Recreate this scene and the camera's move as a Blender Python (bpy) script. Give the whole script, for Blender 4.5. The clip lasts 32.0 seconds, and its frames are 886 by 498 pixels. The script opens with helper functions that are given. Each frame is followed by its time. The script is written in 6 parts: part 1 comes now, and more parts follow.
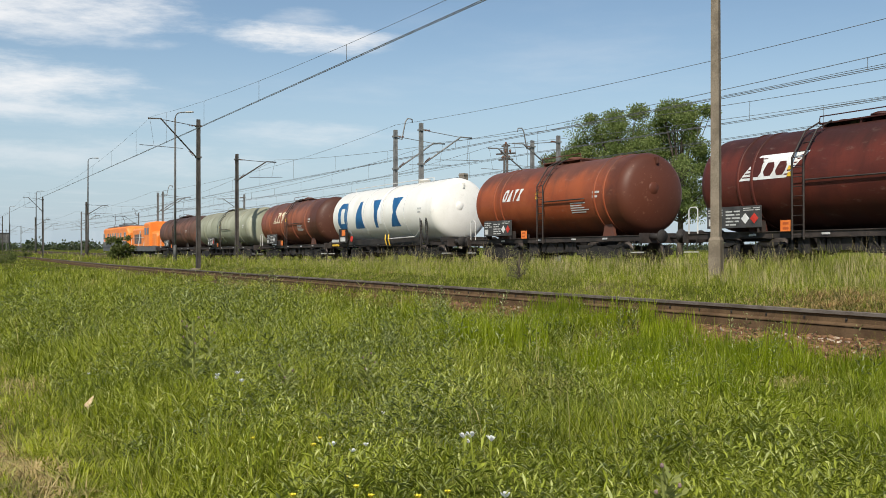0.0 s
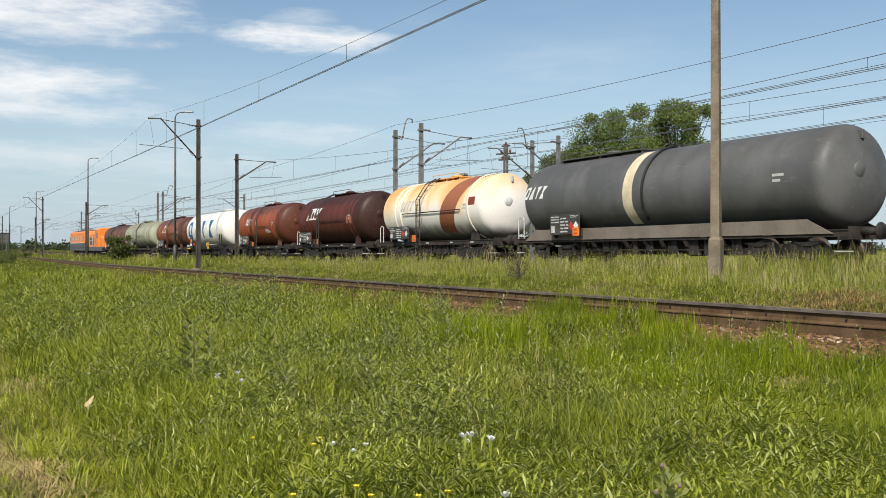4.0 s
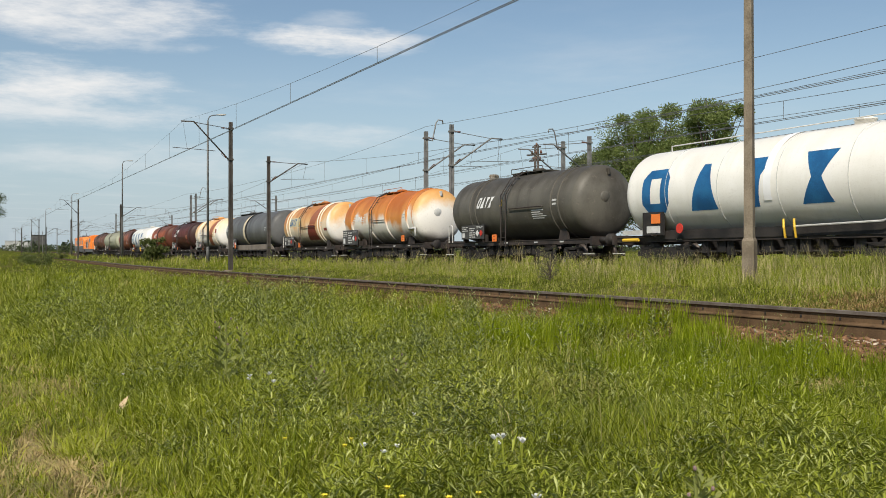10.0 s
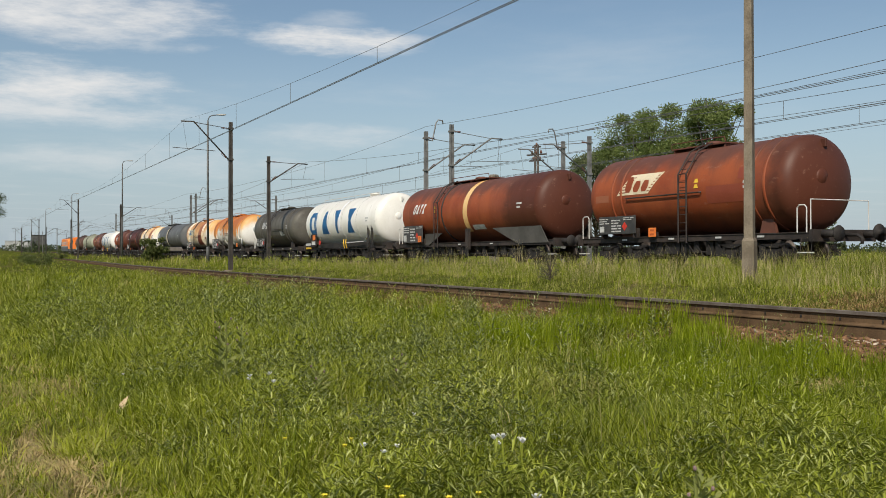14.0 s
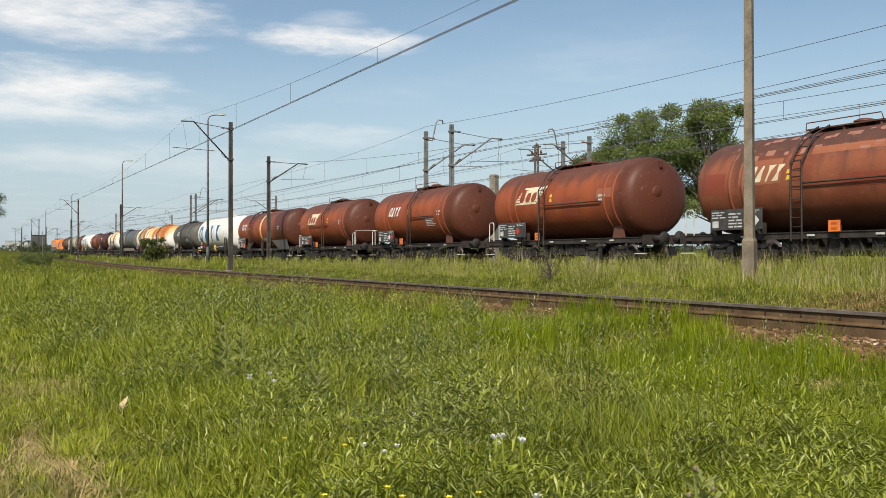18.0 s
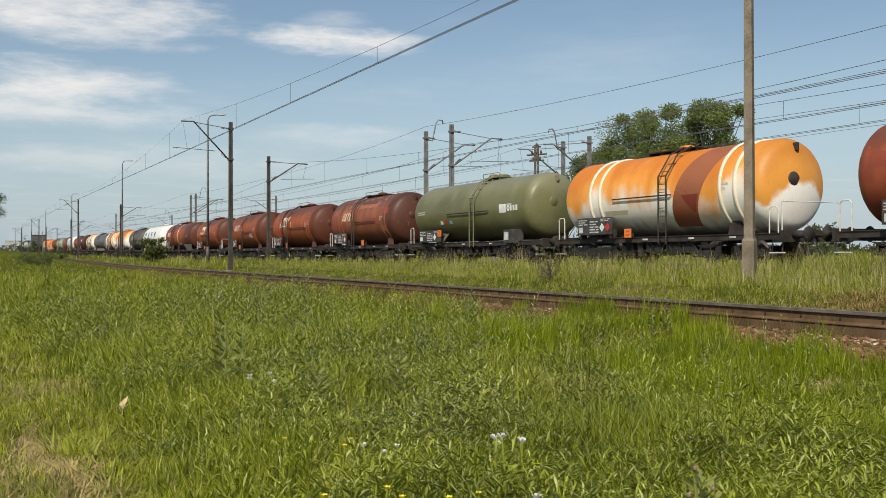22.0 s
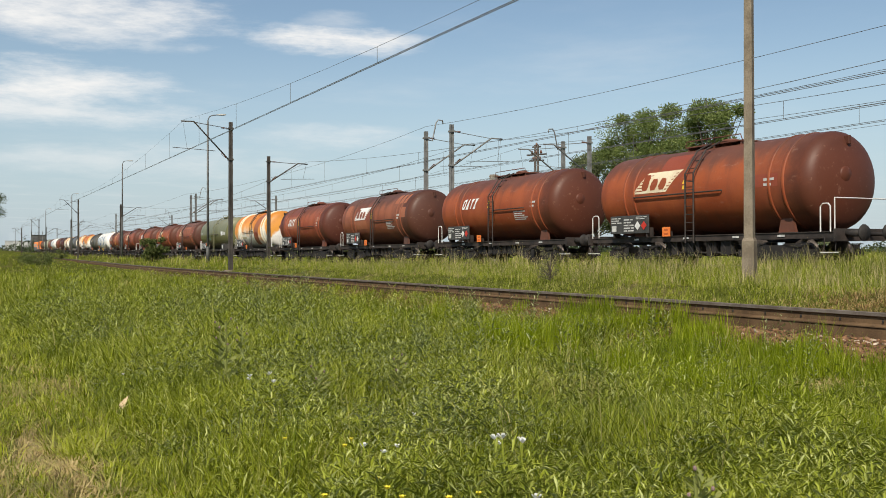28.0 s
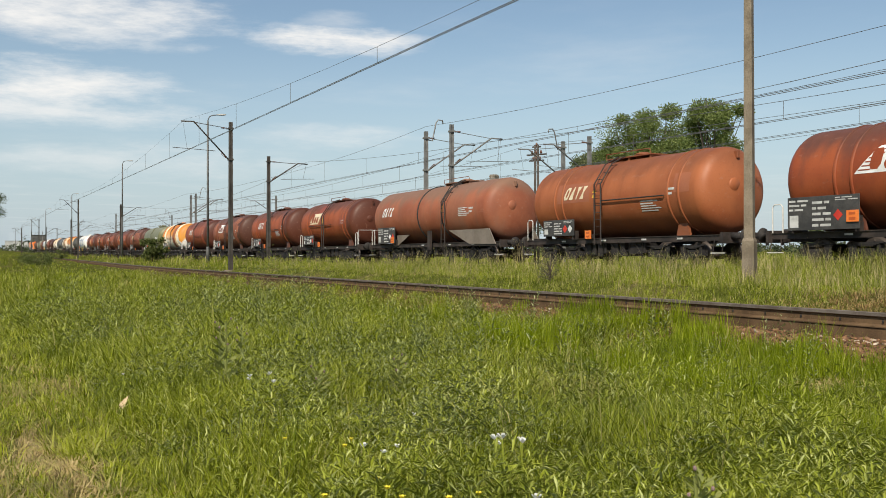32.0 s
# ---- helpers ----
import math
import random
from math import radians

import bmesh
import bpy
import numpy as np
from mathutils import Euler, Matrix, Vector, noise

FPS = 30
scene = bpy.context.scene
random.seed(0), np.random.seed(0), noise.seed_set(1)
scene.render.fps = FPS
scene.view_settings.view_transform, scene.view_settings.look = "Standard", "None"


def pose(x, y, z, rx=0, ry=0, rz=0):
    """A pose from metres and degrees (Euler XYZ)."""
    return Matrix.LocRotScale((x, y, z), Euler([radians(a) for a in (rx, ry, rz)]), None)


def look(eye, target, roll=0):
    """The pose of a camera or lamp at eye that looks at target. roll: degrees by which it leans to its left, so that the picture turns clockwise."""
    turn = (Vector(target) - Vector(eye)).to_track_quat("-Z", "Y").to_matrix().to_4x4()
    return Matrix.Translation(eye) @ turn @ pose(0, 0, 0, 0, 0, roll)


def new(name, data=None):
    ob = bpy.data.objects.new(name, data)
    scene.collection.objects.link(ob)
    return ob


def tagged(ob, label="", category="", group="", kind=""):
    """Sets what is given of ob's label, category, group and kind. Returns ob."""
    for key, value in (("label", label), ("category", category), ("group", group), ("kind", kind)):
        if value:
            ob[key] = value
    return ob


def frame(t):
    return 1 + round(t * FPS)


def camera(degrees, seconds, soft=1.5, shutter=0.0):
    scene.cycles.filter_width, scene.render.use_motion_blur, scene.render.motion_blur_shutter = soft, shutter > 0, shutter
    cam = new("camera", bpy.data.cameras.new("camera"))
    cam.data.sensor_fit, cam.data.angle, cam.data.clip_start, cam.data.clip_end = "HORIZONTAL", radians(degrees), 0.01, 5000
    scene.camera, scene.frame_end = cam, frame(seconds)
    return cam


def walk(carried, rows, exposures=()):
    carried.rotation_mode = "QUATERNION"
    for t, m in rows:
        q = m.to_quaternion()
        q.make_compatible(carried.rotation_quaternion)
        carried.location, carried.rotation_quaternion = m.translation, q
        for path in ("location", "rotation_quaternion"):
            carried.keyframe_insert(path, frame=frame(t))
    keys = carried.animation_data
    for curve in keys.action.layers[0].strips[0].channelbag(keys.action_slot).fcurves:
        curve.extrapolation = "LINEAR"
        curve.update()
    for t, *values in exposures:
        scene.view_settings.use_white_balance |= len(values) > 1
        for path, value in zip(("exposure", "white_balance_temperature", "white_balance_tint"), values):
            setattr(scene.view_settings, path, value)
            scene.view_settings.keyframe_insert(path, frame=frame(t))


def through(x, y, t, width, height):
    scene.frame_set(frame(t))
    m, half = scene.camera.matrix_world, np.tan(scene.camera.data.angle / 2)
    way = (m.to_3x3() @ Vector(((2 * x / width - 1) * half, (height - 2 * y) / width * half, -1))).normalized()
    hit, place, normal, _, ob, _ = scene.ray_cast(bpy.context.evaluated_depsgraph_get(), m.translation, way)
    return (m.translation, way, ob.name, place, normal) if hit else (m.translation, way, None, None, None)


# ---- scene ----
# ---------------- camera ----------------
HC = 1.35            # height of the lens
cam = camera(49.5, 32.0, soft=.9)


def eye(turn, tilt=0.0, lean=0.0):
    return pose(0, 0, HC, 90 + tilt, 0, turn) @ pose(0, 0, 0, 0, 0, lean)


def panned(k):
    """k runs from 0 (first framing) to 1 (second framing)."""
    return eye(60.298 + 1.829 * k, -0.111 + 0.077 * k, 0.08 - 0.08 * k)


walk(cam, [(0.0, panned(0)), (6.5, panned(0)), (7.0, panned(.107)), (7.5, panned(.375)), (8.0, panned(.68)),
           (8.5, panned(.875)), (9.0, panned(.99)), (9.3, panned(1)), (32.0, panned(1))],
     exposures=[(0.0, -.02, 6500, 10), (3.0, .03, 6550, 10), (6.0, .08, 6650, 10), (9.0, .05, 6700, 10), (11.0, -.24, 6700, 10), (13.0, -.27, 6700, 10), (17.0, 0.0, 6750, 10),
                (20.5, .04, 6800, 10), (21.2, .0, 6800, 10), (22.0, -.14, 6800, 10), (23.0, -.22, 6800, 10), (25.0, -.1, 6800, 10), (28.0, 0.0, 6800, 10), (32.0, 0.0, 6850, 10)])

# ---------------- light ----------------
SUN_AZ, SUN_EL = radians(-46), radians(44)      # azimuth from +x
sun_dir = Vector((math.cos(SUN_AZ) * math.cos(SUN_EL), math.sin(SUN_AZ) * math.cos(SUN_EL), math.sin(SUN_EL)))
sun = new("sun", bpy.data.lights.new("sun", "SUN"))
sun.data.energy, sun.data.angle, sun.data.color = 5.0, radians(0.6), (1.0, 0.94, 0.83)
sun.matrix_world = look(sun_dir * 60, (0, 0, 0))


class Nodes:
    """A small writer of node trees."""

    def __init__(self, tree):
        self.tree = tree
        tree.nodes.clear()

    def add(self, kind, **values):
        n = self.tree.nodes.new(kind)
        for k, v in values.items():
            if k in n.inputs:
                self.put(n, k, v)
            else:
                setattr(n, k, v)
        return n

    def put(self, n, socket, v):
        if isinstance(v, bpy.types.NodeSocket):
            self.tree.links.new(v, n.inputs[socket])
        else:
            n.inputs[socket].default_value = v

    def math(self, op, a, b=0.0, c=0.0, clamp=False):
        n = self.tree.nodes.new("ShaderNodeMath")
        n.operation, n.use_clamp = op, clamp
        for i, v in enumerate((a, b, c)):
            self.put(n, i, v)
        return n.outputs[0]

    def vmath(self, op, a, b=(0, 0, 0)):
        n = self.tree.nodes.new("ShaderNodeVectorMath")
        n.operation = op
        self.put(n, 0, a)
        self.put(n, 1, b)
        return n.outputs["Value"] if op in ("DOT_PRODUCT", "LENGTH") else n.outputs[0]

    def noise(self, vector, scale, detail=4.0, rough=0.55, stretch=None):
        if stretch:
            vector = self.vmath("MULTIPLY", vector, stretch)
        n = self.tree.nodes.new("ShaderNodeTexNoise")
        self.put(n, "Vector", vector)
        self.put(n, "Scale", scale)
        self.put(n, "Detail", detail)
        self.put(n, "Roughness", rough)
        return n.outputs["Fac"]

    def ramp(self, fac, a, b):
        n = self.tree.nodes.new("ShaderNodeMapRange")
        n.interpolation_type = "SMOOTHSTEP"
        self.put(n, 0, fac)
        self.put(n, 1, a)
        self.put(n, 2, b)
        return n.outputs[0]

    def mix(self, fac, a, b):
        n = self.tree.nodes.new("ShaderNodeMix")
        n.data_type = "RGBA"
        self.put(n, 0, fac)
        for i, v in ((6, a), (7, b)):
            self.put(n, i, v if isinstance(v, bpy.types.NodeSocket) else (*v[:3], 1))
        return n.outputs[2]

    def split(self, v):
        n = self.tree.nodes.new("ShaderNodeSeparateXYZ")
        self.put(n, 0, v)
        return n.outputs


def direction(az, el):
    """Unit vector for a compass turn (as the camera's) and an elevation, in degrees."""
    a, e = radians(az), radians(el)
    return Vector((-math.sin(a) * math.cos(e), math.cos(a) * math.cos(e), math.sin(e)))


world = bpy.data.worlds.new("sky")
scene.world = world
world.use_nodes = True
W = Nodes(world.node_tree)
sky = W.add("ShaderNodeTexSky", sky_type="NISHITA", sun_disc=False, sun_elevation=SUN_EL,
            sun_rotation=math.pi / 2 - SUN_AZ, altitude=50.0, air_density=1.0, dust_density=0.7, ozone_density=1.0)
way = W.add("ShaderNodeTexCoord").outputs["Generated"]
wx, wy, wz = W.split(way)
# flat cloud veils: the ray meets a high plane, so the banks flatten towards the horizon
over = W.math("MAXIMUM", wz, 0.015)
plane = W.add("ShaderNodeCombineXYZ", X=W.math("DIVIDE", wx, over), Y=W.math("DIVIDE", wy, over), Z=0.0).outputs[0]
streak = W.noise(plane, 0.55, 6.0, 0.6)
fine = W.noise(way, 8.0, 7.0, 0.62, stretch=(1.0, 1.0, 4.5))
wisp = W.noise(way, 26.0, 6.0, 0.65, stretch=(1.0, 1.0, 5.0))
clouds = None
# turn, elevation, half widths (degrees), strength
for az, el, hw, hh, strength in ((82.6, 13.2, 7.0, 1.9, 1.0), (81.6, 11.7, 5.2, .75, .8), (84.0, 8.9, 5.4, 1.5, 1.0), (83.5, 7.6, 7.5, .8, .75), (68.3, 12.2, 4.4, .85, 1.2), (68.4, 13.1, 2.2, .6, .4),
                                 (68.5, 6.6, 4.0, .8, .5), (80.0, 5.0, 9.0, 1.0, 0.45), (56.0, 15.0, 5.0, 0.5, 0.3), (76.0, 14.9, 3.4, 0.5, 0.6)):
    c = direction(az, el)
    r = Vector((math.cos(radians(az)), math.sin(radians(az)), 0))
    u = c.cross(r) * -1
    dx = W.math("DIVIDE", W.vmath("DOT_PRODUCT", way, r), radians(hw))
    dy = W.math("DIVIDE", W.vmath("DOT_PRODUCT", way, u), radians(hh))
    d = W.math("ADD", W.math("MULTIPLY", dx, dx), W.math("MULTIPLY", dy, dy))
    d = W.math("ADD", d, W.math("MULTIPLY", W.math("SUBTRACT", fine, 0.5), 3.6))
    d = W.math("ADD", d, W.math("MULTIPLY", W.math("SUBTRACT", wisp, 0.5), 1.5))
    front = W.math("GREATER_THAN", W.vmath("DOT_PRODUCT", way, c), 0.5)
    m = W.math("MULTIPLY", W.math("MULTIPLY", W.ramp(d, 1.55, -.9), front), strength)
    clouds = m if clouds is None else W.math("MAXIMUM", clouds, m)
veil = W.math("MULTIPLY", W.ramp(streak, 0.48, 0.85), 0.22)
haze = W.math("MULTIPLY", W.ramp(wz, 0.24, 0.0), 0.75)
clouds = W.math("MAXIMUM", clouds, veil)
hazy = W.mix(haze, W.vmath("MULTIPLY", sky.outputs[0], (1.04, 1.08, 1.07)), (4.5, 5.8, 7.15))
whites = W.mix(clouds, hazy, (9.3, 9.4, 9.5))
back = W.add("ShaderNodeBackground", Color=whites, Strength=0.101)
out = W.add("ShaderNodeOutputWorld")
W.put(out, "Surface", back.outputs[0])

# ---------------- materials ----------------
MATS = {}


def surface(name, build, rough=0.7, metal=0.0, bump=0.0, spec=0.5):
    """A node material; build(n, p) gives the colour, or (colour, height), or (colour, height, roughness)."""
    if name in MATS:
        return MATS[name]
    m = bpy.data.materials.new(name)
    m.use_nodes = True
    n = Nodes(m.node_tree)
    p = n.add("ShaderNodeTexCoord").outputs["Object"]
    res = build(n, p)
    res = res if isinstance(res, tuple) else (res,)
    b = n.add("ShaderNodeBsdfPrincipled", Roughness=rough, Metallic=metal)
    n.put(b, "Specular IOR Level", spec)
    n.put(b, "Base Color", res[0])
    if len(res) > 1 and res[1] is not None and bump:
        h = n.add("ShaderNodeBump", Height=res[1], Distance=bump)
        n.put(b, "Normal", h.outputs[0])
    if len(res) > 2:
        n.put(b, "Roughness", res[2])
    o = n.add("ShaderNodeOutputMaterial")
    n.put(o, "Surface", b.outputs[0])
    MATS[name] = m
    return m


def worn(name, a, b, scale=6.0, rough=0.6, metal=0.0, bump=0.004, spec=0.4, grime_shade=None):
    """Two tones broken by coarse and fine noise."""
    def build(n, p):
        big, small = n.noise(p, scale * .25, 3), n.noise(p, scale * 4, 5)
        f = n.math("ADD", n.math("MULTIPLY", big, .65), n.math("MULTIPLY", small, .35))
        return n.mix(n.ramp(f, .38, .62), a, b), small, n.math("ADD", n.math("MULTIPLY", small, .25), rough - .12)
    return surface(name, build, rough, metal, bump, spec)


M_STEEL = worn("galvanised_steel", (.28, .28, .27), (.43, .43, .41), 8, .6, .25)
M_GREYMAST = worn("weathered_grey_mast", (.13, .13, .125), (.24, .24, .23), 7, .65, .15)
M_MAST = worn("weathered_mast_paint", (.042, .036, .030), (.085, .073, .062), 6, .7)
M_DARK = worn("dark_underframe", (.012, .011, .011), (.035, .03, .027), 6, .75)
M_FRAME = worn("brown_black_frame_paint", (.022, .018, .016), (.055, .042, .036), 7, .7)
M_CONCRETE = worn("weathered_concrete", (.14, .113, .080), (.24, .198, .146), 7, .9, bump=.01)
M_RAIL = worn("rusty_rail_web", (.088, .054, .030), (.155, .098, .054), 14, .85, spec=.12)
M_RAILTOP = worn("dulled_rail_head", (.10, .082, .068), (.17, .145, .125), 20, .8, 0, spec=.06)
M_SLEEPER = worn("tarred_sleeper_wood", (.045, .028, .02), (.10, .065, .045), 10, .9)
M_WIRE = worn("weathered_copper_wire", (.09, .095, .095), (.15, .155, .15), 10, .6)
M_WHITE = worn("chalky_white_paint", (.62, .62, .60), (.80, .80, .78), 9, .55)
M_CREAM = worn("cream_paint", (.60, .50, .34), (.74, .64, .46), 9, .6)
M_PLATE = worn("dusty_charcoal_plate", (.035, .035, .035), (.075, .072, .068), 8, .7)
M_ORANGE = worn("orange_warning_paint", (.72, .17, .03), (.85, .24, .05), 8, .6)
M_BLUE = worn("deep_blue_paint", (.012, .09, .23), (.02, .14, .32), 6, .5)
M_RED = worn("signal_red_paint", (.45, .03, .02), (.6, .05, .03), 8, .6)
M_YELLOW = worn("yellow_paint", (.7, .42, .03), (.8, .52, .06), 8, .6)
M_BARS = worn("stencil_grey_paint", (.42, .42, .40), (.6, .6, .58), 14, .7)


# ---------------- shape helpers ----------------
def mesh_of(name, bm, material, smooth=False):
    me = bpy.data.meshes.new(name)
    bm.to_mesh(me)
    bm.free()
    mats = material if isinstance(material, (list, tuple)) else [material]
    for m in mats:
        me.materials.append(m)
    if smooth:
        for p in me.polygons:
            p.use_smooth = True
    return me


def part(name, bm, material, parent=None, label="", smooth=False):
    """ONE mesh object from a bmesh, under a thing or a part."""
    ob = new(name, mesh_of(name, bm, material, smooth))
    if parent is not None:
        ob.parent = parent
    return tagged(ob, label)


def again(ob, parent, m=None):
    """Another object on the mesh of ob."""
    o = new(ob.name.split(".")[0], ob.data)
    o.parent = parent
    if m is not None:
        o.matrix_basis = m
    if ob.get("label"):
        o["label"] = ob["label"]
    return o


def box(bm, x0, x1, y0, y1, z0, z1, bevel=0.0):
    vs = [bm.verts.new((x, y, z)) for x in (x0, x1) for y in (y0, y1) for z in (z0, z1)]
    for f in ((0, 1, 3, 2), (4, 6, 7, 5), (0, 4, 5, 1), (2, 3, 7, 6), (0, 2, 6, 4), (1, 5, 7, 3)):
        bm.faces.new([vs[i] for i in f])
    if bevel:
        es = list({e for v in vs for e in v.link_edges})
        bmesh.ops.bevel(bm, geom=es, offset=bevel, segments=1, affect="EDGES")
    return bm


def boxed(*a, bevel=0.0):
    return box(bmesh.new(), *a, bevel=bevel)


def rod(bm, a, b, r0, r1=None, n=8, caps=True):
    """A tapered bar between two points."""
    a, b = Vector(a), Vector(b)
    r1 = r0 if r1 is None else r1
    q = (b - a).to_track_quat("Z", "Y")
    rings = []
    for c, r in ((a, r0), (b, r1)):
        rings.append([bm.verts.new(c + q @ Vector((r * math.cos(i * math.tau / n), r * math.sin(i * math.tau / n), 0))) for i in range(n)])
    for i in range(n):
        f = bm.faces.new((rings[0][i], rings[0][(i + 1) % n], rings[1][(i + 1) % n], rings[1][i]))
        f.smooth = n >= 8
    if caps:
        bm.faces.new(rings[0][::-1])
        bm.faces.new(rings[1])
    return bm


def rods(points, r, n=8):
    """A bent bar through points, in one piece."""
    bm = bmesh.new()
    ps = [Vector(p) for p in points]
    rings, last = [], None
    for i, p in enumerate(ps):
        d = (ps[min(i + 1, len(ps) - 1)] - ps[max(i - 1, 0)]).normalized()
        if d.length < .5:
            d = (ps[i] - ps[i - 1]).normalized()
        u = last - d * last.dot(d) if last is not None else d.orthogonal()
        u = u.normalized() if u.length > 1e-4 else d.orthogonal().normalized()
        last = u
        w = d.cross(u)
        rings.append([bm.verts.new(p + (u * math.cos(k * math.tau / n) + w * math.sin(k * math.tau / n)) * r) for k in range(n)])
    for a, b in zip(rings, rings[1:]):
        for k in range(n):
            bm.faces.new((a[k], a[(k + 1) % n], b[(k + 1) % n], b[k])).smooth = n >= 8
    bm.faces.new(rings[0][::-1])
    bm.faces.new(rings[-1])
    return bm


def lathe(profile, n=48, axis="x"):
    """Turn (position, radius) pairs about an axis."""
    bm = bmesh.new()
    rings = []
    for x, r in profile:
        ring = []
        for i in range(n):
            a = i * math.tau / n
            c, s = r * math.cos(a), r * math.sin(a)
            ring.append(bm.verts.new({"x": (x, c, s), "y": (c, x, s), "z": (c, s, x)}[axis]))
        rings.append(ring)
    for p, q in zip(rings, rings[1:]):
        for i in range(n):
            f = bm.faces.new((p[i], p[(i + 1) % n], q[(i + 1) % n], q[i]))
            f.smooth = True
    for ring in (rings[0], rings[-1]):
        bm.faces.new(ring)
    bmesh.ops.recalc_face_normals(bm, faces=bm.faces)
    return bm


# ---------------- the lie of the land ----------------
def drop(s):
    """How far the land has sunk s metres down the line."""
    return .0083 * max(s, -30.0) if s < 60 else .498 + .5 * (1 - math.exp(-(s - 60) * .0166))


def base(x):
    return HC - drop(-x)


def ease(a, b, v):
    k = min(1.0, max(0.0, (v - a) / (b - a)))
    return k * k * (3 - 2 * k)


def main_y(x):
    """Centre of the line on which the train runs, straight but for a slight bend."""
    s = -x
    return 23.1 + .018 * s + .0125 * (0 if s < 20 else (s - 20) ** 2 / 120 if s < 80 else s - 50)


def siding_y(x):
    """Centre of the overgrown near line, which closes in on the others and then runs beside them."""
    s = -x
    return 10.37 + .0563 * min(s, 130) + .03 * max(0, s - 130)


RAIL_MAIN, RAIL_NEAR = -.47, -.707      # rail tops below the lens


def land(x, y):
    """Ground height."""
    c = siding_y(x)
    d = y - c
    h = -1.28 + .62 * ease(60, 170, -x) + .10 * ease(4, 7.5, y) + .05 * noise.noise((x * .35, y * .35, 0)) * ease(-30, -4, x)
    h += (-1.03 - h) * ease(-2.7, -1.5, d)                   # ballast shoulder
    h += (-1.07 - h) * ease(-1.15, -.95, d) * (1 - ease(1.3, 1.6, d))
    h += (-.68 - h) * ease(1.5, 3.4, d)
    h += .04 * noise.noise((x * .22, y * .3, 3.0)) * ease(2.5, 5, d)
    m = y - main_y(x)
    h += .10 * ease(-7, -4.5, m)
    h += (-.70 - h) * ease(-3.0, -1.9, m)
    if y > 40:
        h += .25 * noise.noise((x * .02, y * .02, 1.0)) * ease(40, 90, y)
    return base(x) + h


def axis(stops):
    out = []
    for (a, step), (b, _) in zip(stops, stops[1:]):
        k = max(1, round((b - a) / step))
        out += [a + (b - a) * i / k for i in range(k)]
    return out + [stops[-1][0]]


def sheet(name, xs, ys, material, z=land):
    bm = bmesh.new()
    g = [[bm.verts.new((x, y, z(x, y))) for y in ys] for x in xs]
    for i in range(len(xs) - 1):
        for j in range(len(ys) - 1):
            f = bm.faces.new((g[i][j], g[i + 1][j], g[i + 1][j + 1], g[i][j + 1]))
            f.smooth = True
    return part(name, bm, material)


def earth(n, p):
    big, mid, small = n.noise(p, .25, 3), n.noise(p, 2.2, 4), n.noise(p, 22, 6)
    c = n.mix(n.ramp(mid, .35, .7), (.085, .10, .016), (.15, .165, .035))
    c = n.mix(n.math("MULTIPLY", n.ramp(big, .5, .72), .7), c, (.24, .19, .09))
    px, py, pz = n.split(p)
    worn_way = n.math("MULTIPLY", n.ramp(n.math("ABSOLUTE", n.math("SUBTRACT", n.math("ADD", py, n.math("MULTIPLY", mid, .2)), .70)), .16, .06), n.ramp(px, -9.5, -7.5))
    c = n.mix(n.math("MULTIPLY", worn_way, n.ramp(px, -3.5, -4.5)), c, (.50, .39, .21))
    return n.mix(n.ramp(small, .35, .7), n.mix(.55, c, (.02, .025, .006)), c), small


M_EARTH = surface("grassy_earth", earth, 1.0, bump=.05, spec=0.0)
ground = sheet("ground", axis([(-3500, 400), (-900, 60), (-300, 10), (-90, 2), (-40, .5), (6, 2), (30, 20), (200, 150), (800, 1)]),
               axis([(-300, 60), (-30, 6), (0, .5), (7, .25), (14, .5), (26, 2), (60, 20), (200, 100), (900, 600), (3500, 1)]), M_EARTH)
tagged(ground, "rough grassy ground sloping gently beside the railway", "ground", kind="structure")


# ---------------- railway lines ----------------
def swept(profile, path, closed=True):
    """Sweep a (side, up) profile along points."""
    bm = bmesh.new()
    rings = []
    for i, p in enumerate(path):
        t = Vector(path[min(i + 1, len(path) - 1)]) - Vector(path[max(i - 1, 0)])
        side = Vector((-t.y, t.x, 0)).normalized()
        rings.append([bm.verts.new(Vector(p) + side * u + Vector((0, 0, v))) for u, v in profile])
    m = len(profile)
    for a, b in zip(rings, rings[1:]):
        for i in range(m if closed else m - 1):
            bm.faces.new((a[i], a[(i + 1) % m], b[(i + 1) % m], b[i]))
    if closed:
        bm.faces.new(rings[0])
        bm.faces.new(rings[-1])
    bmesh.ops.recalc_face_normals(bm, faces=bm.faces)
    return bm


RAIL = [(-.075, -.18), (.075, -.18), (.075, -.166), (.012, -.142), (.010, -.060), (.042, -.044), (.042, -.006), (.032, 0),
        (-.032, 0), (-.042, -.006), (-.042, -.044), (-.010, -.060), (-.012, -.142), (-.075, -.166)]


# section of the plain brown strip below the foot of the near rail
FOOT_STRIP = [(-.06, -.36), (.06, -.36), (.06, -.19), (-.06, -.19)]


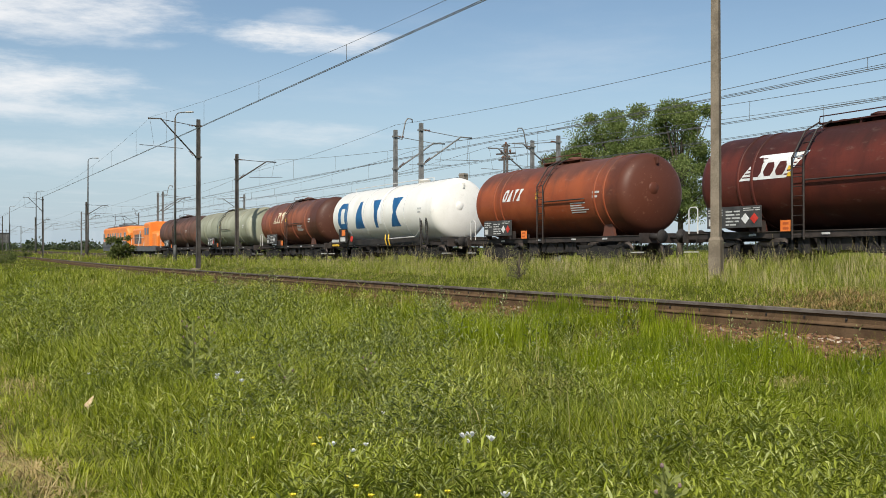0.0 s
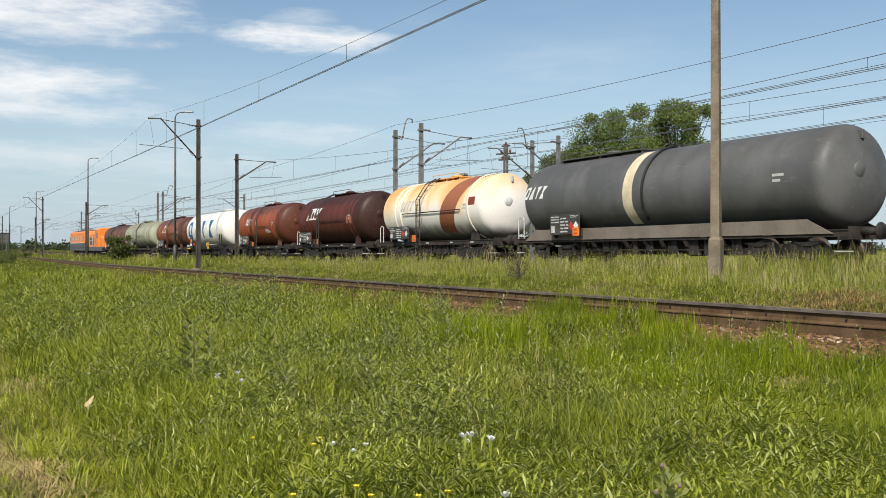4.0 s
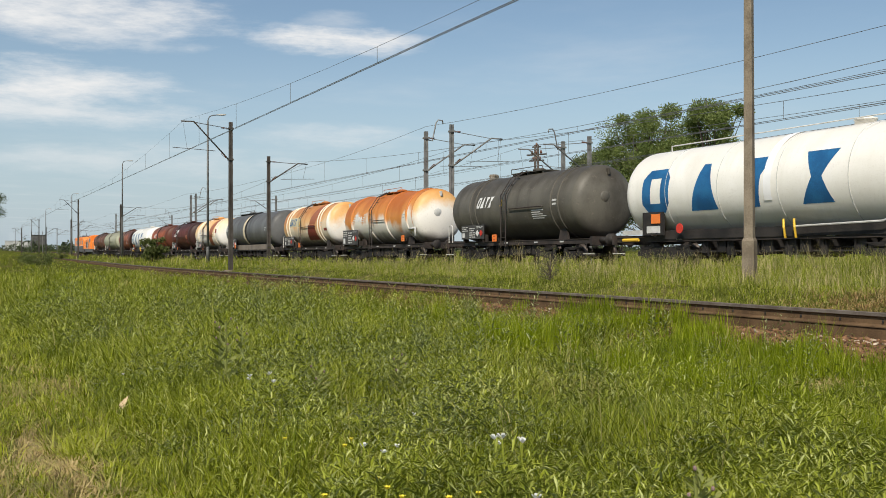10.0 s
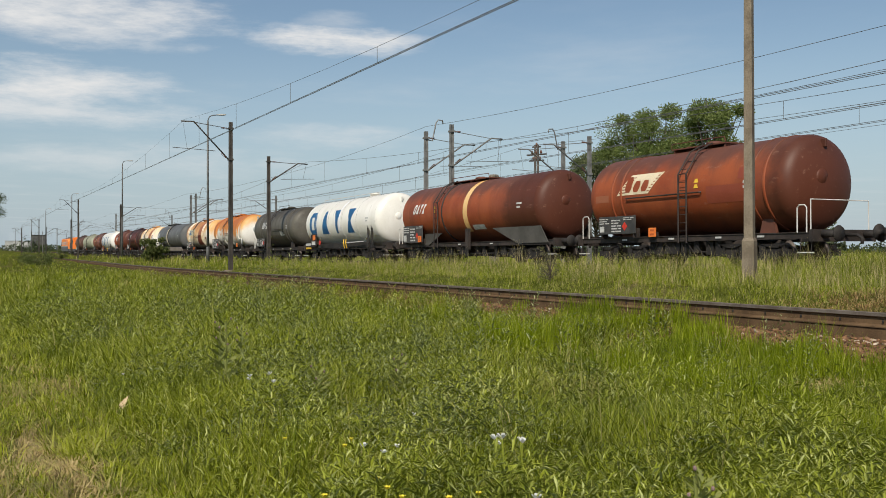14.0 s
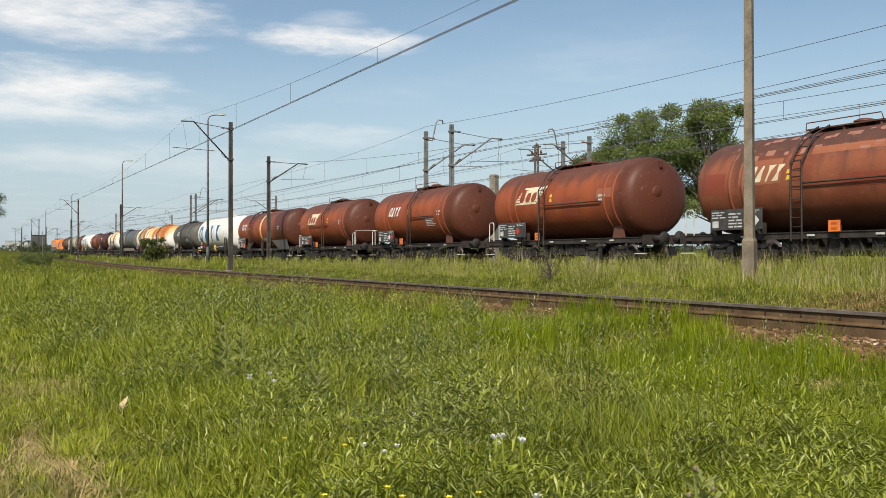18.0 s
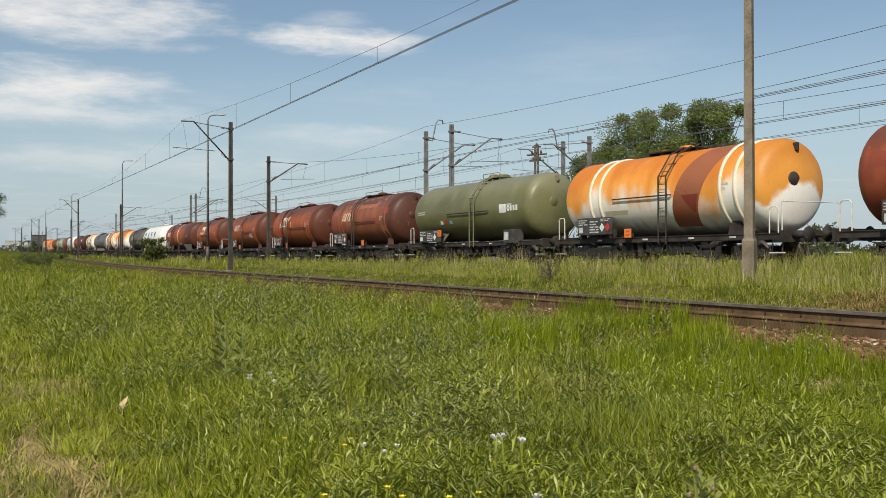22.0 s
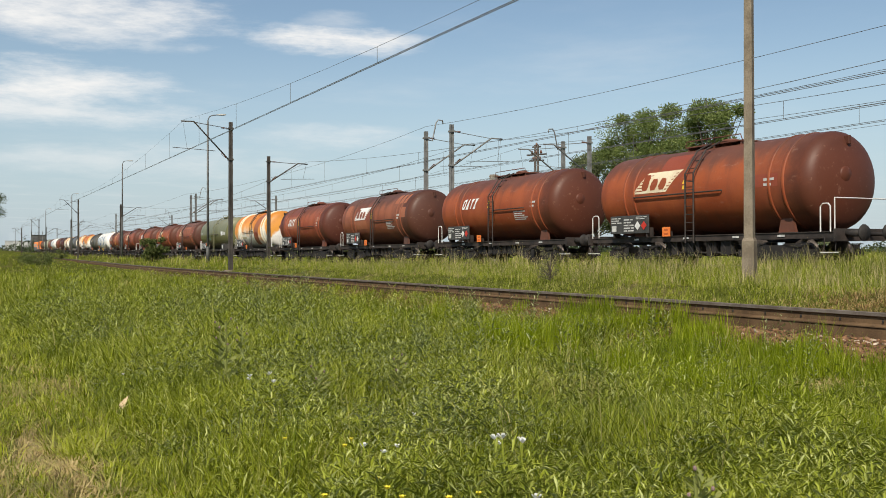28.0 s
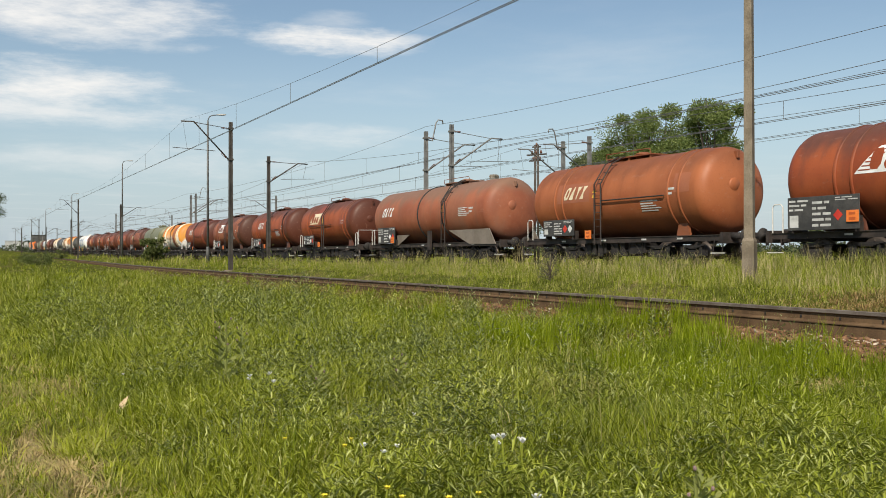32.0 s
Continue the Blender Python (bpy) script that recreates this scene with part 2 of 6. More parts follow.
def track(name, centre, top, x0, x1, label, step=2.0, cant=0.0, sleepers=(0, 0)):
    t = new(name)
    tagged(t, label, "railway track", kind="structure")
    xs = [x0 + (x1 - x0) * i / round((x1 - x0) / step) for i in range(round((x1 - x0) / step) + 1)]
    for o, lift in ((-.7535, 0), (.7535, -cant)):
        path = [(x, centre(x) + o, base(x) + top + lift) for x in xs]
        r = part("rail", swept(RAIL, path), [M_RAIL, M_RAILTOP], t, "rust-brown steel rail with a worn bright head")
        for f in r.data.polygons:
            if f.center.z > base(f.center.x) + top + lift - .04:
                f.material_index = 1
        if cant and lift == 0:
            part("rail_bearer", swept(FOOT_STRIP, path), M_RAIL, t, "continuous rust-brown strip under the rail")
    x = sleepers[1]
    sl = clip = None
    while x > sleepers[0]:
        tilt = math.degrees(math.atan2(-cant, 1.507))
        yaw = math.degrees(math.atan2(centre(x + .5) - centre(x - .5), 1))
        m = pose(x, centre(x), base(x) + top - (.36 if cant else .19) - cant / 2, tilt, 0, yaw)
        if sl is None:
            sl = part("sleeper", boxed(-.13, .13, -1.3, 1.3, -.15, 0, bevel=.012), M_SLEEPER, t)
            sl.matrix_basis = m
            bm = boxed(-.011, .011, .012, .036, -.112, -.088, bevel=.004)
            box(bm, -.006, .006, .016, .036, -.125, -.11)
            clip = part("rail_clip", bm, M_DARK, t)
            clip.matrix_basis = pose(x, centre(x) - .80, base(x) + top, 0, 0, yaw)
        else:
            again(sl, t, m)
            again(clip, t, pose(x, centre(x) - .80, base(x) + top, 0, 0, yaw))
        x -= .65
    return t


track("track_near", siding_y, RAIL_NEAR, -330, 14, "rusty canted single railway line on dark ballast", 2.0, .11, (-62, 4))
track("track_main", main_y, RAIL_MAIN, -700, 60, "main railway line half hidden in tall grass", 4.0)
track("track_middle", lambda x: main_y(x) + 4.1, RAIL_MAIN, -700, 60, "second main line beyond the train", 4.0)
track("track_far", lambda x: main_y(x) + 8.2, RAIL_MAIN, -700, 60, "third line beyond the train", 4.0)


def bed(n, p):
    v = n.add("ShaderNodeTexVoronoi", Vector=p, Scale=17.0)
    s = n.noise(p, 3, 3)
    c = n.mix(n.ramp(v.outputs["Color"], .2, .8), (.08, .044, .024), (.20, .118, .068))
    return n.mix(n.ramp(s, .4, .65), n.mix(.5, c, (.05, .028, .02)), c), n.math("SUBTRACT", 1.0, v.outputs["Distance"])


M_BED = surface("rusty_ballast", bed, .95, bump=.06, spec=.15)
beds = {}
for name, centre, half, x0, x1, lift in (("ballast_near", siding_y, 1.95, -70, 14, .012), ("ballast_main", lambda x: main_y(x) + 4.1, 6.6, -500, 60, .012)):
    us = [-half + 2 * half * i / 16 for i in range(17)]
    bm = bmesh.new()
    xs = axis([(x0, 6), (-60, .6 if half < 3 else 4), (x1, 1)])
    g = [[bm.verts.new((x, centre(x) + u, land(x, centre(x) + u) + lift)) for u in us] for x in xs]
    for i in range(len(xs) - 1):
        for j in range(16):
            bm.faces.new((g[i][j], g[i + 1][j], g[i + 1][j + 1], g[i][j + 1])).smooth = True
    beds[name] = tagged(part(name, bm, M_BED), "crushed stone ballast stained brown by rust", "ballast", kind="structure")


# ---------------- masts, lamps and wires ----------------
def overhead_mast(x, y, height, arm, side, label, material=M_MAST, depth=.26, hook=False, low=.1, hub=2.3, steady=1.75):
    """A steel mast with a cantilever; side -1 reaches towards the viewer's line, 1 away from it; its tip, foot and arm lie that far below the top."""
    t = tagged(new("catenary_mast"), label, "catenary mast", group="catenary masts along the lines")
    t.matrix_basis = pose(x, y, land(x, y) - .1)
    w = depth / 2
    bm = bmesh.new()
    prof = [(-.11, -w), (.11, -w), (.11, -w + .05), (.07, -w + .05), (.07, w - .05), (.11, w - .05), (.11, w), (-.11, w), (-.11, w - .05), (-.07, w - .05), (-.07, -w + .05), (-.11, -w + .05)]
    rs = [[bm.verts.new((a * k, b * k, z)) for a, b in prof] for z, k in ((0, 1.0), (height, .8))]
    for q in range(12):
        bm.faces.new((rs[0][q], rs[0][(q + 1) % 12], rs[1][(q + 1) % 12], rs[1][q]))
    bm.faces.new(rs[1])
    part("post", bm, material, t)
    part("foundation", boxed(-.3, .3, -.35, .35, -.1, .14, bevel=.03), M_CONCRETE, t)
    if arm:
        foot, top, rod_z = height - hub, height - low, height - steady
        part("strut", rods([(0, side * w, foot), (0, side * (arm - .75), top), (0, side * arm, top - .02)], .045), material, t)
        part("stay", rods([(0, side * w, height - .4), (0, side * (arm - .7), top - .03)], .022, 6), material, t)
        bm = bmesh.new()
        for k in range(4):
            rod(bm, (0, side * (w + .12 + k * .09), height - .4 + .005 * k), (0, side * (w + .15 + k * .09), height - .4), .055, n=8)
        part("insulator", bm, worn("brown_porcelain", (.10, .04, .02), (.16, .07, .04), 8, .3), t)
        bm = bmesh.new()
        for k in range(4):
            rod(bm, (0, side * (w + .16 + k * .08), foot + .13 + .07 * k), (0, side * (w + .19 + k * .08), foot + .15 + .07 * k), .07, n=8)
        part("insulator", bm, worn("brown_porcelain", (.10, .04, .02), (.16, .07, .04), 8, .3), t)
        part("steady_arm", rods([(0, side * .95, rod_z - .06), (0, side * (arm + .5), rod_z + .04)], .018, 6), material, t)
        part("dropper", rods([(0, side * (arm - .1), top), (0, side * (arm - .35), rod_z)], .008, 4), material, t)
        for z in (height - .4, foot):
            part("clamp", boxed(-.15, .15, -w - .03, w + .03, z - .05, z + .05), material, t)
    if hook:
        part("feeder_bracket", rods([(0, side * w, height - .5), (0, side * (w + .3), height - .55), (0, side * (w + .55), height + .55), (0, side * (w + .7), height + .75), (0, side * (w + 1.0), height + .72), (0, side * (w + 1.02), height + .5)], .04), material, t)
    return t


M_LAMP = worn("dull_grey_lamp_steel", (.085, .085, .082), (.15, .15, .145), 8, .6, .1)


def street_lamp(x, y, height, foot, label, arm=.6, lean=0.0, concrete=True, reach=1):
    t = tagged(new("lamp_post"), label, "lamp post", group="lamp posts beside the line")
    t.matrix_basis = pose(x, y, land(x, y) - .1, 0, lean, 0) @ pose(0, 0, 0, 0, 0, 55)
    if concrete:
        bm = lathe([(0, .21), (foot * .93, .205), (foot, .16), (foot + .01, .001)], 4, "z")
        a = part("plinth", bm, M_CONCRETE, t, "thicker cast concrete foot")
        b = part("post", lathe([(foot * .8, .155), (height, .11), (height + .01, .001)], 4, "z"), M_CONCRETE, t)
        for o in (a, b):
            o.rotation_euler = (0, 0, radians(18))
            for f in o.data.polygons:
                f.use_smooth = False
    else:
        part("plinth", lathe([(0, .14), (foot, .13), (foot + .1, .10)], 10, "z"), M_LAMP, t)
        part("post", lathe([(foot, .10), (height - .4, .07), (height - .39, .001)], 10, "z"), M_LAMP, t)
    pts = [(0, 0, height - .45)] + [(reach * (arm * .45 * (1 - math.cos(a))), 0, height - .45 + .45 * math.sin(a)) for a in (.4, .8, 1.2, 1.57)]
    pts.append((reach * arm * .8, 0, height + .02))
    part("bracket", rods(pts, .04), M_LAMP, t)
    bm = lathe([(-.42, .01), (-.36, .07), (-.1, .11), (.2, .12), (.38, .08), (.42, .01)], 12, "x")
    bmesh.ops.scale(bm, vec=(1, 1, .6), verts=bm.verts)
    bmesh.ops.translate(bm, vec=(reach * (arm * .8 + .35), 0, height + .03), verts=bm.verts)
    part("lantern", bm, M_STEEL, t, "grey street lantern head", True)
    return t


# masts on the near line
for s, h, label in ((58.2, 9.2, "dark steel mast with a slanted bracket over the near line"), (171.6, 10.1, "dark steel mast far down the near line"),
                    (275.7, 9.8, "distant dark steel mast on the near line"), (374.6, 9.2, "distant dark steel mast on the near line")):
    overhead_mast(-s, siding_y(-s) + 2.4, h, 3.0, -1, label)
# masts between grass and train
for s in (68.2, 145.9, 223.9, 302, 380, 458):
    overhead_mast(-s, main_y(-s) - 2.95, 8.0, 3.0, 1, "dark steel mast reaching over the main line", low=.45, hub=1.85, steady=1.6)
# masts between the lines behind the train
for s in (48.4, 51.8, 117.8, 120.7, 190.0, 260.0, 330.0, 400.0):
    overhead_mast(-s, main_y(-s) + 2.1, 8.3, 3.4, 1, "grey steel mast between the running lines", M_GREYMAST, .26, s in (51.8, 117.8, 260.0), .65, 2.35, 2.0)
for s in (-20.0, 48.4, 51.3, 116.3, 186.0, 256.0):
    overhead_mast(-s, main_y(-s) + 11.8, 8.15, 3.4, -1, "grey steel mast on the far side of the lines", M_GREYMAST, .26, s in (51.3, 186.0), .65, 2.35, 2.0)

street_lamp(-17.25, 17.6, 12.0, 1.15, "tall weathered concrete lamp post with a thick foot in the grass", lean=-.3)
for s, h, lean in ((74.6, 11.7, 0), (132.6, 13.1, 1.4), (203.6, 12.5, .8), (277.7, 12.3, .4), (344.7, 11.5, 0), (411.5, 11.2, 0), (476.1, 11.0, 0)):
    street_lamp(-s, siding_y(-s) + 4.2, h, 5.6 if s > 100 else 1.4, "slim grey steel lamp post standing in the grass", lean=lean, concrete=False, arm=.9)


def span(name, pts, r, label):
    """A stretched wire through points, sagging between them."""
    bm = bmesh.new()
    for a, b, sag in pts:
        a, b = Vector(a), Vector(b)
        k = max(2, int((b - a).length / 4)) if sag else 1
        prev = None
        for i in range(k + 1):
            u = i / k
            p = a.lerp(b, u) - Vector((0, 0, 4 * sag * u * (1 - u)))
            if prev is not None:
                rod(bm, prev, p, r, n=5, caps=False)
            prev = p
    return tagged(part(name, bm, M_WIRE), label, "overhead wire", group="overhead wires")


def contact_line(supports, least, label, r=.014, thin=.75):
    """Contact wires, sagging carrier wire and droppers between supports (distance down the line, place across, contact height, carrier above it)."""
    t = tagged(new("catenary_line"), label, "overhead wire", group="overhead wires")
    ring6 = [(r * math.cos(a * math.tau / 5), r * math.sin(a * math.tau / 5)) for a in range(5)]
    for (a, ya, la, ra), (b, yb, lb, rb) in zip(supports, supports[1:]):
        A, B = Vector((-a, ya, base(-a) + la)), Vector((-b, yb, base(-b) + lb))
        for side in (-1, 1):
            part("contact_wire", swept([(u * .8 + side * .02, v * .8 + side * .028) for u, v in ring6], [B, A]), M_WIRE, t)
        k = 20
        ps = [A.lerp(B, i / k) + Vector((0, 0, least + ((ra if i < k / 2 else rb) - least) * (2 * i / k - 1) ** 2)) for i in range(k + 1)]
        part("carrier_wire", swept([(u * thin, v * thin) for u, v in ring6], ps[::-1]), M_WIRE, t)
        for i in range(1, k, 2):
            part("dropper", rods([A.lerp(B, i / k), ps[i]], r * .6, 4), M_WIRE, t)
    return t


def beside(offset, stops, low, rise):
    return [(s, main_y(-s) + offset, low, rise) for s in stops]


contact_line([(-36, siding_y(36), 4.55, 2.0), (60.5, siding_y(-60.5), 6.56, 2.0), (172, siding_y(-172), 8.0, 1.9), (276, siding_y(-276), 7.5, 1.9), (375, siding_y(-375), 6.9, 1.9)],
             .36, "contact and carrier wires over the near line", r=.015, thin=.45)
contact_line(beside(0, (-88, -10), 4.95, 1.7) + beside(0, (68.2, 145.9, 223.9, 302), 5.32, 1.7), .22, "contact and carrier wires over the train")
contact_line(beside(4.1, (-88, -20), 4.65, 1.5) + beside(4.1, (50, 119, 190, 260), 5.16, 1.5), .60, "contact and carrier wires over the second line")
contact_line(beside(8.2, (-88, -20, 50, 116, 186, 256), 5.05, 1.7), .68, "contact and carrier wires over the third line")
feeder = lambda s: (-s, main_y(-s) + 1.0, base(-s) + (6.9 if s == 68.2 else 7.45))
span("feeder_wire", [(feeder(a), feeder(b), g) for a, b, g in ((-60, -10, .4), (-10, 49.5, .8), (49.5, 68.2, .1), (68.2, 119, .3), (119, 190, .5), (190, 260, .5))], .010, "thin feeder wire along the mast tops")
for z, off in ((5.72, 2.1), (6.5, 11.8), (5.56, 11.8)):
    line = lambda s: (-s, main_y(-s) + off, base(-s) + z)
    span("return_wire", [(line(a), line(b), .1) for a, b in ((-60, -10), (-10, 51), (51, 119), (119, 190))], .009, "thin return wire between the lines")


# ---------------- the train: paints ----------------
def tank_paint(name, a, b, soot, top=.8, streak=.35, rough=.5, ends=0.0):
    """Painted steel in two tones, with runs down the flanks, a sooty crown, a belly darkened by painted shade and dirt,
    and a darker trailing end.
    """
    def build(n, p):
        z = n.math("DIVIDE", n.split(p)[2], 1.475)
        big = n.noise(p, .55, 4, .6)
        runs = n.noise(p, 1.0, 5, .6, stretch=(1.5, .6, .35))
        small = n.noise(p, 16, 6)
        col = n.mix(n.ramp(big, .38, .64), a, b)
        col = n.mix(n.math("MULTIPLY", n.ramp(runs, .50, .74), streak), col, soot)
        crown = n.ramp(n.math("ADD", z, n.math("MULTIPLY", n.math("SUBTRACT", runs, .5), .9)), .30, .82)
        col = n.mix(n.math("MULTIPLY", crown, top), col, soot)
        col = n.mix(n.math("MULTIPLY", n.ramp(small, .52, .8), .35), col, soot)
        # belly darkened in the colour: painted shade together with dirt, edge broken by runs
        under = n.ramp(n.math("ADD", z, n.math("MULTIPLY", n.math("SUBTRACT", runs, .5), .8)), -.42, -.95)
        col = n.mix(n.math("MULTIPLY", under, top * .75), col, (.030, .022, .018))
        hoop = n.noise(p, .42, 2, .4, stretch=(1.0, .03, .05))
        col = n.mix(n.math("MULTIPLY", n.ramp(hoop, .46, .62), top * .34), col, soot)
        # darker tone towards the trailing end, its edge broken by noise
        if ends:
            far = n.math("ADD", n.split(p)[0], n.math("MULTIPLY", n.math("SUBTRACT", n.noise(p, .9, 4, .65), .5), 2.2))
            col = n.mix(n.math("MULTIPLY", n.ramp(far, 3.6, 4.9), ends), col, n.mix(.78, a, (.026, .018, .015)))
        scuffs = n.noise(p, 5.0, 6, .7, stretch=(.35, 1, 1))
        col = n.mix(n.math("MULTIPLY", n.ramp(scuffs, .58, .72), .35), col, n.mix(.5, b, (.36, .30, .25)))
        return col, small, n.math("ADD", n.math("MULTIPLY", runs, .35), rough - .15)
    return surface(name, build, rough, 0, .003, .28)


def stained_paint(name, low, mid, high, edge=.05, spread=.35, grime_shade=(-.46, -.86, .85)):
    """Pale paint with rust and spilled load run down from the crown; shade and dirt are painted on the belly."""
    def build(n, p):
        x, y, zz = n.split(p)
        z = n.math("DIVIDE", zz, 1.475)
        runs = n.noise(p, 1.0, 5, .6, stretch=(1.3, .6, .3))
        big = n.noise(p, .8, 4, .6)
        small = n.noise(p, 14, 6)
        v = n.math("ADD", z, n.math("ADD", n.math("MULTIPLY", n.math("SUBTRACT", runs, .5), .75), n.math("MULTIPLY", n.math("SUBTRACT", big, .5), .9)))
        hoop = n.noise(p, .55, 2, .4, stretch=(1.0, .03, .05))
        v = n.math("ADD", v, n.math("MULTIPLY", n.math("SUBTRACT", n.ramp(hoop, .42, .58), .5), .55))
        col = n.mix(n.ramp(v, edge - spread, edge + spread), low, mid)
        col = n.mix(n.ramp(v, edge + .15, edge + .95), col, high)
        col = n.mix(n.math("MULTIPLY", n.ramp(small, .55, .8), .3), col, (.16, .07, .03))
        # underside shade is mixed into the colour along with spray dirt
        under = n.ramp(n.math("ADD", z, n.math("MULTIPLY", n.math("SUBTRACT", runs, .5), .7)), grime_shade[0], grime_shade[1])
        col = n.mix(n.math("MULTIPLY", under, grime_shade[2]), col, (.05, .035, .025))
        return col, small, n.math("ADD", n.math("MULTIPLY", runs, .3), .35)
    return surface(name, build, .5, 0, .003, .45)


SOOT = (.088, .046, .036)
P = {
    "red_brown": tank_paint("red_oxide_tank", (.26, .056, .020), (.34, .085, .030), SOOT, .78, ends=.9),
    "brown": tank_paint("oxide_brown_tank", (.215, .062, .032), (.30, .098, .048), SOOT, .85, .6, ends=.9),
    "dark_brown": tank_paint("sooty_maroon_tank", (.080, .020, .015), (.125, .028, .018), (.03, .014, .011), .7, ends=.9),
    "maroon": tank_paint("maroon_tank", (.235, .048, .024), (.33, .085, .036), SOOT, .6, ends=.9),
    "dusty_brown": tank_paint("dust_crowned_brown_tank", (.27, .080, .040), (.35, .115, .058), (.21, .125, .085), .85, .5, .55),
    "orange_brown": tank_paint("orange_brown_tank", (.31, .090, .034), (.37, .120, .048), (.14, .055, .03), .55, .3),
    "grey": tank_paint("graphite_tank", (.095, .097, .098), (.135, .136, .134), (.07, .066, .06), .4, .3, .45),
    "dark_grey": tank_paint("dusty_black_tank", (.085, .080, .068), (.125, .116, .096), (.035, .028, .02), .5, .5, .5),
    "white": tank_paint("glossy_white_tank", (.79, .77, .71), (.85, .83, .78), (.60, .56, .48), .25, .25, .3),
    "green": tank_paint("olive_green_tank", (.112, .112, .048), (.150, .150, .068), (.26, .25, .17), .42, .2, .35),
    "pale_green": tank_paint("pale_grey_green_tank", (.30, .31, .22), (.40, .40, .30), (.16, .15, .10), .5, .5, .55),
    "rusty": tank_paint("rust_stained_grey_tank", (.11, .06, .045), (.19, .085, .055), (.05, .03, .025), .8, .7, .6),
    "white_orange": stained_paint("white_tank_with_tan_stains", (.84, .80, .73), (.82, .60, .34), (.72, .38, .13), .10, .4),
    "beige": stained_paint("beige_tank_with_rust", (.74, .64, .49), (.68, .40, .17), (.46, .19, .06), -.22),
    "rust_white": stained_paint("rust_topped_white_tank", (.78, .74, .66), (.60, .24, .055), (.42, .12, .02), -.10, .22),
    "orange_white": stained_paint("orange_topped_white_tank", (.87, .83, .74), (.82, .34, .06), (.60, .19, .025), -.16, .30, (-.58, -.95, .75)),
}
END = {}
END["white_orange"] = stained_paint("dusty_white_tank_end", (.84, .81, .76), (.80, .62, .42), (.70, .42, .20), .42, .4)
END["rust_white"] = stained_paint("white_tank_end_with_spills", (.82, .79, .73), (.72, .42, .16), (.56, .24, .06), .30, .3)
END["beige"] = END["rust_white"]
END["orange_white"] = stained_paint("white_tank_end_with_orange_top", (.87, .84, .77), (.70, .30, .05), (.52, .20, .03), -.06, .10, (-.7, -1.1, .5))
M_PATCH = [worn("repainted_patch_tan", (.30, .10, .05), (.34, .12, .06), 5, .55), worn("repainted_patch_red", (.23, .05, .026), (.26, .06, .03), 5, .5),
           worn("repainted_patch_rose", (.33, .15, .10), (.38, .18, .13), 5, .6)]
M_STRIPE = worn("brown_stripe_paint", (.26, .085, .04), (.33, .115, .055), 2, .55)
M_MAROON = worn("maroon_panel_paint", (.19, .035, .022), (.23, .045, .028), 4, .55)
M_SKIRT = worn("dusty_grey_skirt", (.055, .052, .046), (.09, .085, .076), 4, .7)
M_TANSKIRT = worn("dusty_tan_skirt", (.15, .125, .10), (.21, .18, .15), 4, .75)
M_HOSE = worn("black_rubber_hose", (.012, .012, .012), (.025, .025, .025), 10, .6)
M_HANDRAIL = worn("chipped_white_handrail", (.55, .54, .50), (.70, .69, .66), 20, .5)
M_BAND = worn("cream_band", (.70, .62, .48), (.78, .70, .56), 6, .55)
M_BAND13 = worn("amber_cream_band", (.72, .40, .12), (.78, .52, .24), 2, .55)
M_SAND = worn("sand_panel_paint", (.52, .46, .30), (.60, .53, .36), 4, .6)
M_TREAD = worn("worn_wheel_steel", (.06, .05, .045), (.12, .10, .09), 12, .5, .5)

SHARED = {}


def common(key, build, material, parent, m=None, name=None, label=""):
    """An object on a mesh that is made once for all the things that have such a part."""
    if key not in SHARED:
        SHARED[key] = mesh_of(key, build(), material)
    ob = new(name or key, SHARED[key])
    ob.parent = parent
    if m is not None:
        ob.matrix_basis = m
    return tagged(ob, label)


def decal(parent, name, rows, material, r, label="", lift=.006, z0=0.0):
    """Paint on a tank: rows of (angle above the middle, x from, x to), bent round the near flank."""
    bm = bmesh.new()
    fine = []
    for (a, l, q), (b, l2, q2) in zip(rows, rows[1:]):
        k = max(1, int(abs(b - a) / 5))
        fine += [(a + (b - a) * i / k, l + (l2 - l) * i / k, q + (q2 - q) * i / k) for i in range(k)]
    fine.append(rows[-1])
    vs = []
    for a, l, q in fine:
        c, s = (r + lift) * math.cos(radians(a)), (r + lift) * math.sin(radians(a))
        vs.append([bm.verts.new((x, -c, s + z0)) for x in (l, q)])
    for p, q in zip(vs, vs[1:]):
        f = bm.faces.new((p[0], p[1], q[1], q[0]))
        f.smooth = True
    ob = part(name, bm, material, parent, label)
    return ob


def panel_bars(parent, x0, x1, z0, z1, y, rows, material=M_BARS, fill=.8):
    """Rows of unreadable stencilled writing, as bars of word length."""
    for i in range(rows):
        z = z1 - (z1 - z0) * (i + .5) / rows
        h = (z1 - z0) / rows * .22
        cuts = ((0, .34, .44, 1), (0, .55, .64, .92), (0, .22, .30, .74), (0, .46, .58, 1), (0, .62, .72, 1))[(i + int(x0 * 7)) % 5]
        for l, q in zip(cuts[::2], cuts[1::2]):
            part("writing", boxed(x0 + (x1 - x0) * l, x0 + (x1 - x0) * q, y - .003, y, z - h, z + h), material, parent)


# four plain shapes, each in strips of (height, from, to): a ring, a triangle, an upturned triangle, an hourglass
FOUR_SHAPES = ([[(0, .2, .8), (.22, .02, .98)], [(.22, .02, .32), (.78, .02, .32)], [(.22, .68, .98), (.78, .68, .98)], [(.78, .02, .98), (1, .2, .8)]],
               [[(0, .08, .94), (.35, .2, .84), (1, .42, .64)]],
               [[(0, .4, .62), (.62, .36, .68), (1, .08, .95)]],
               [[(0, .1, .88), (.5, .37, .62), (1, .14, .94)]])


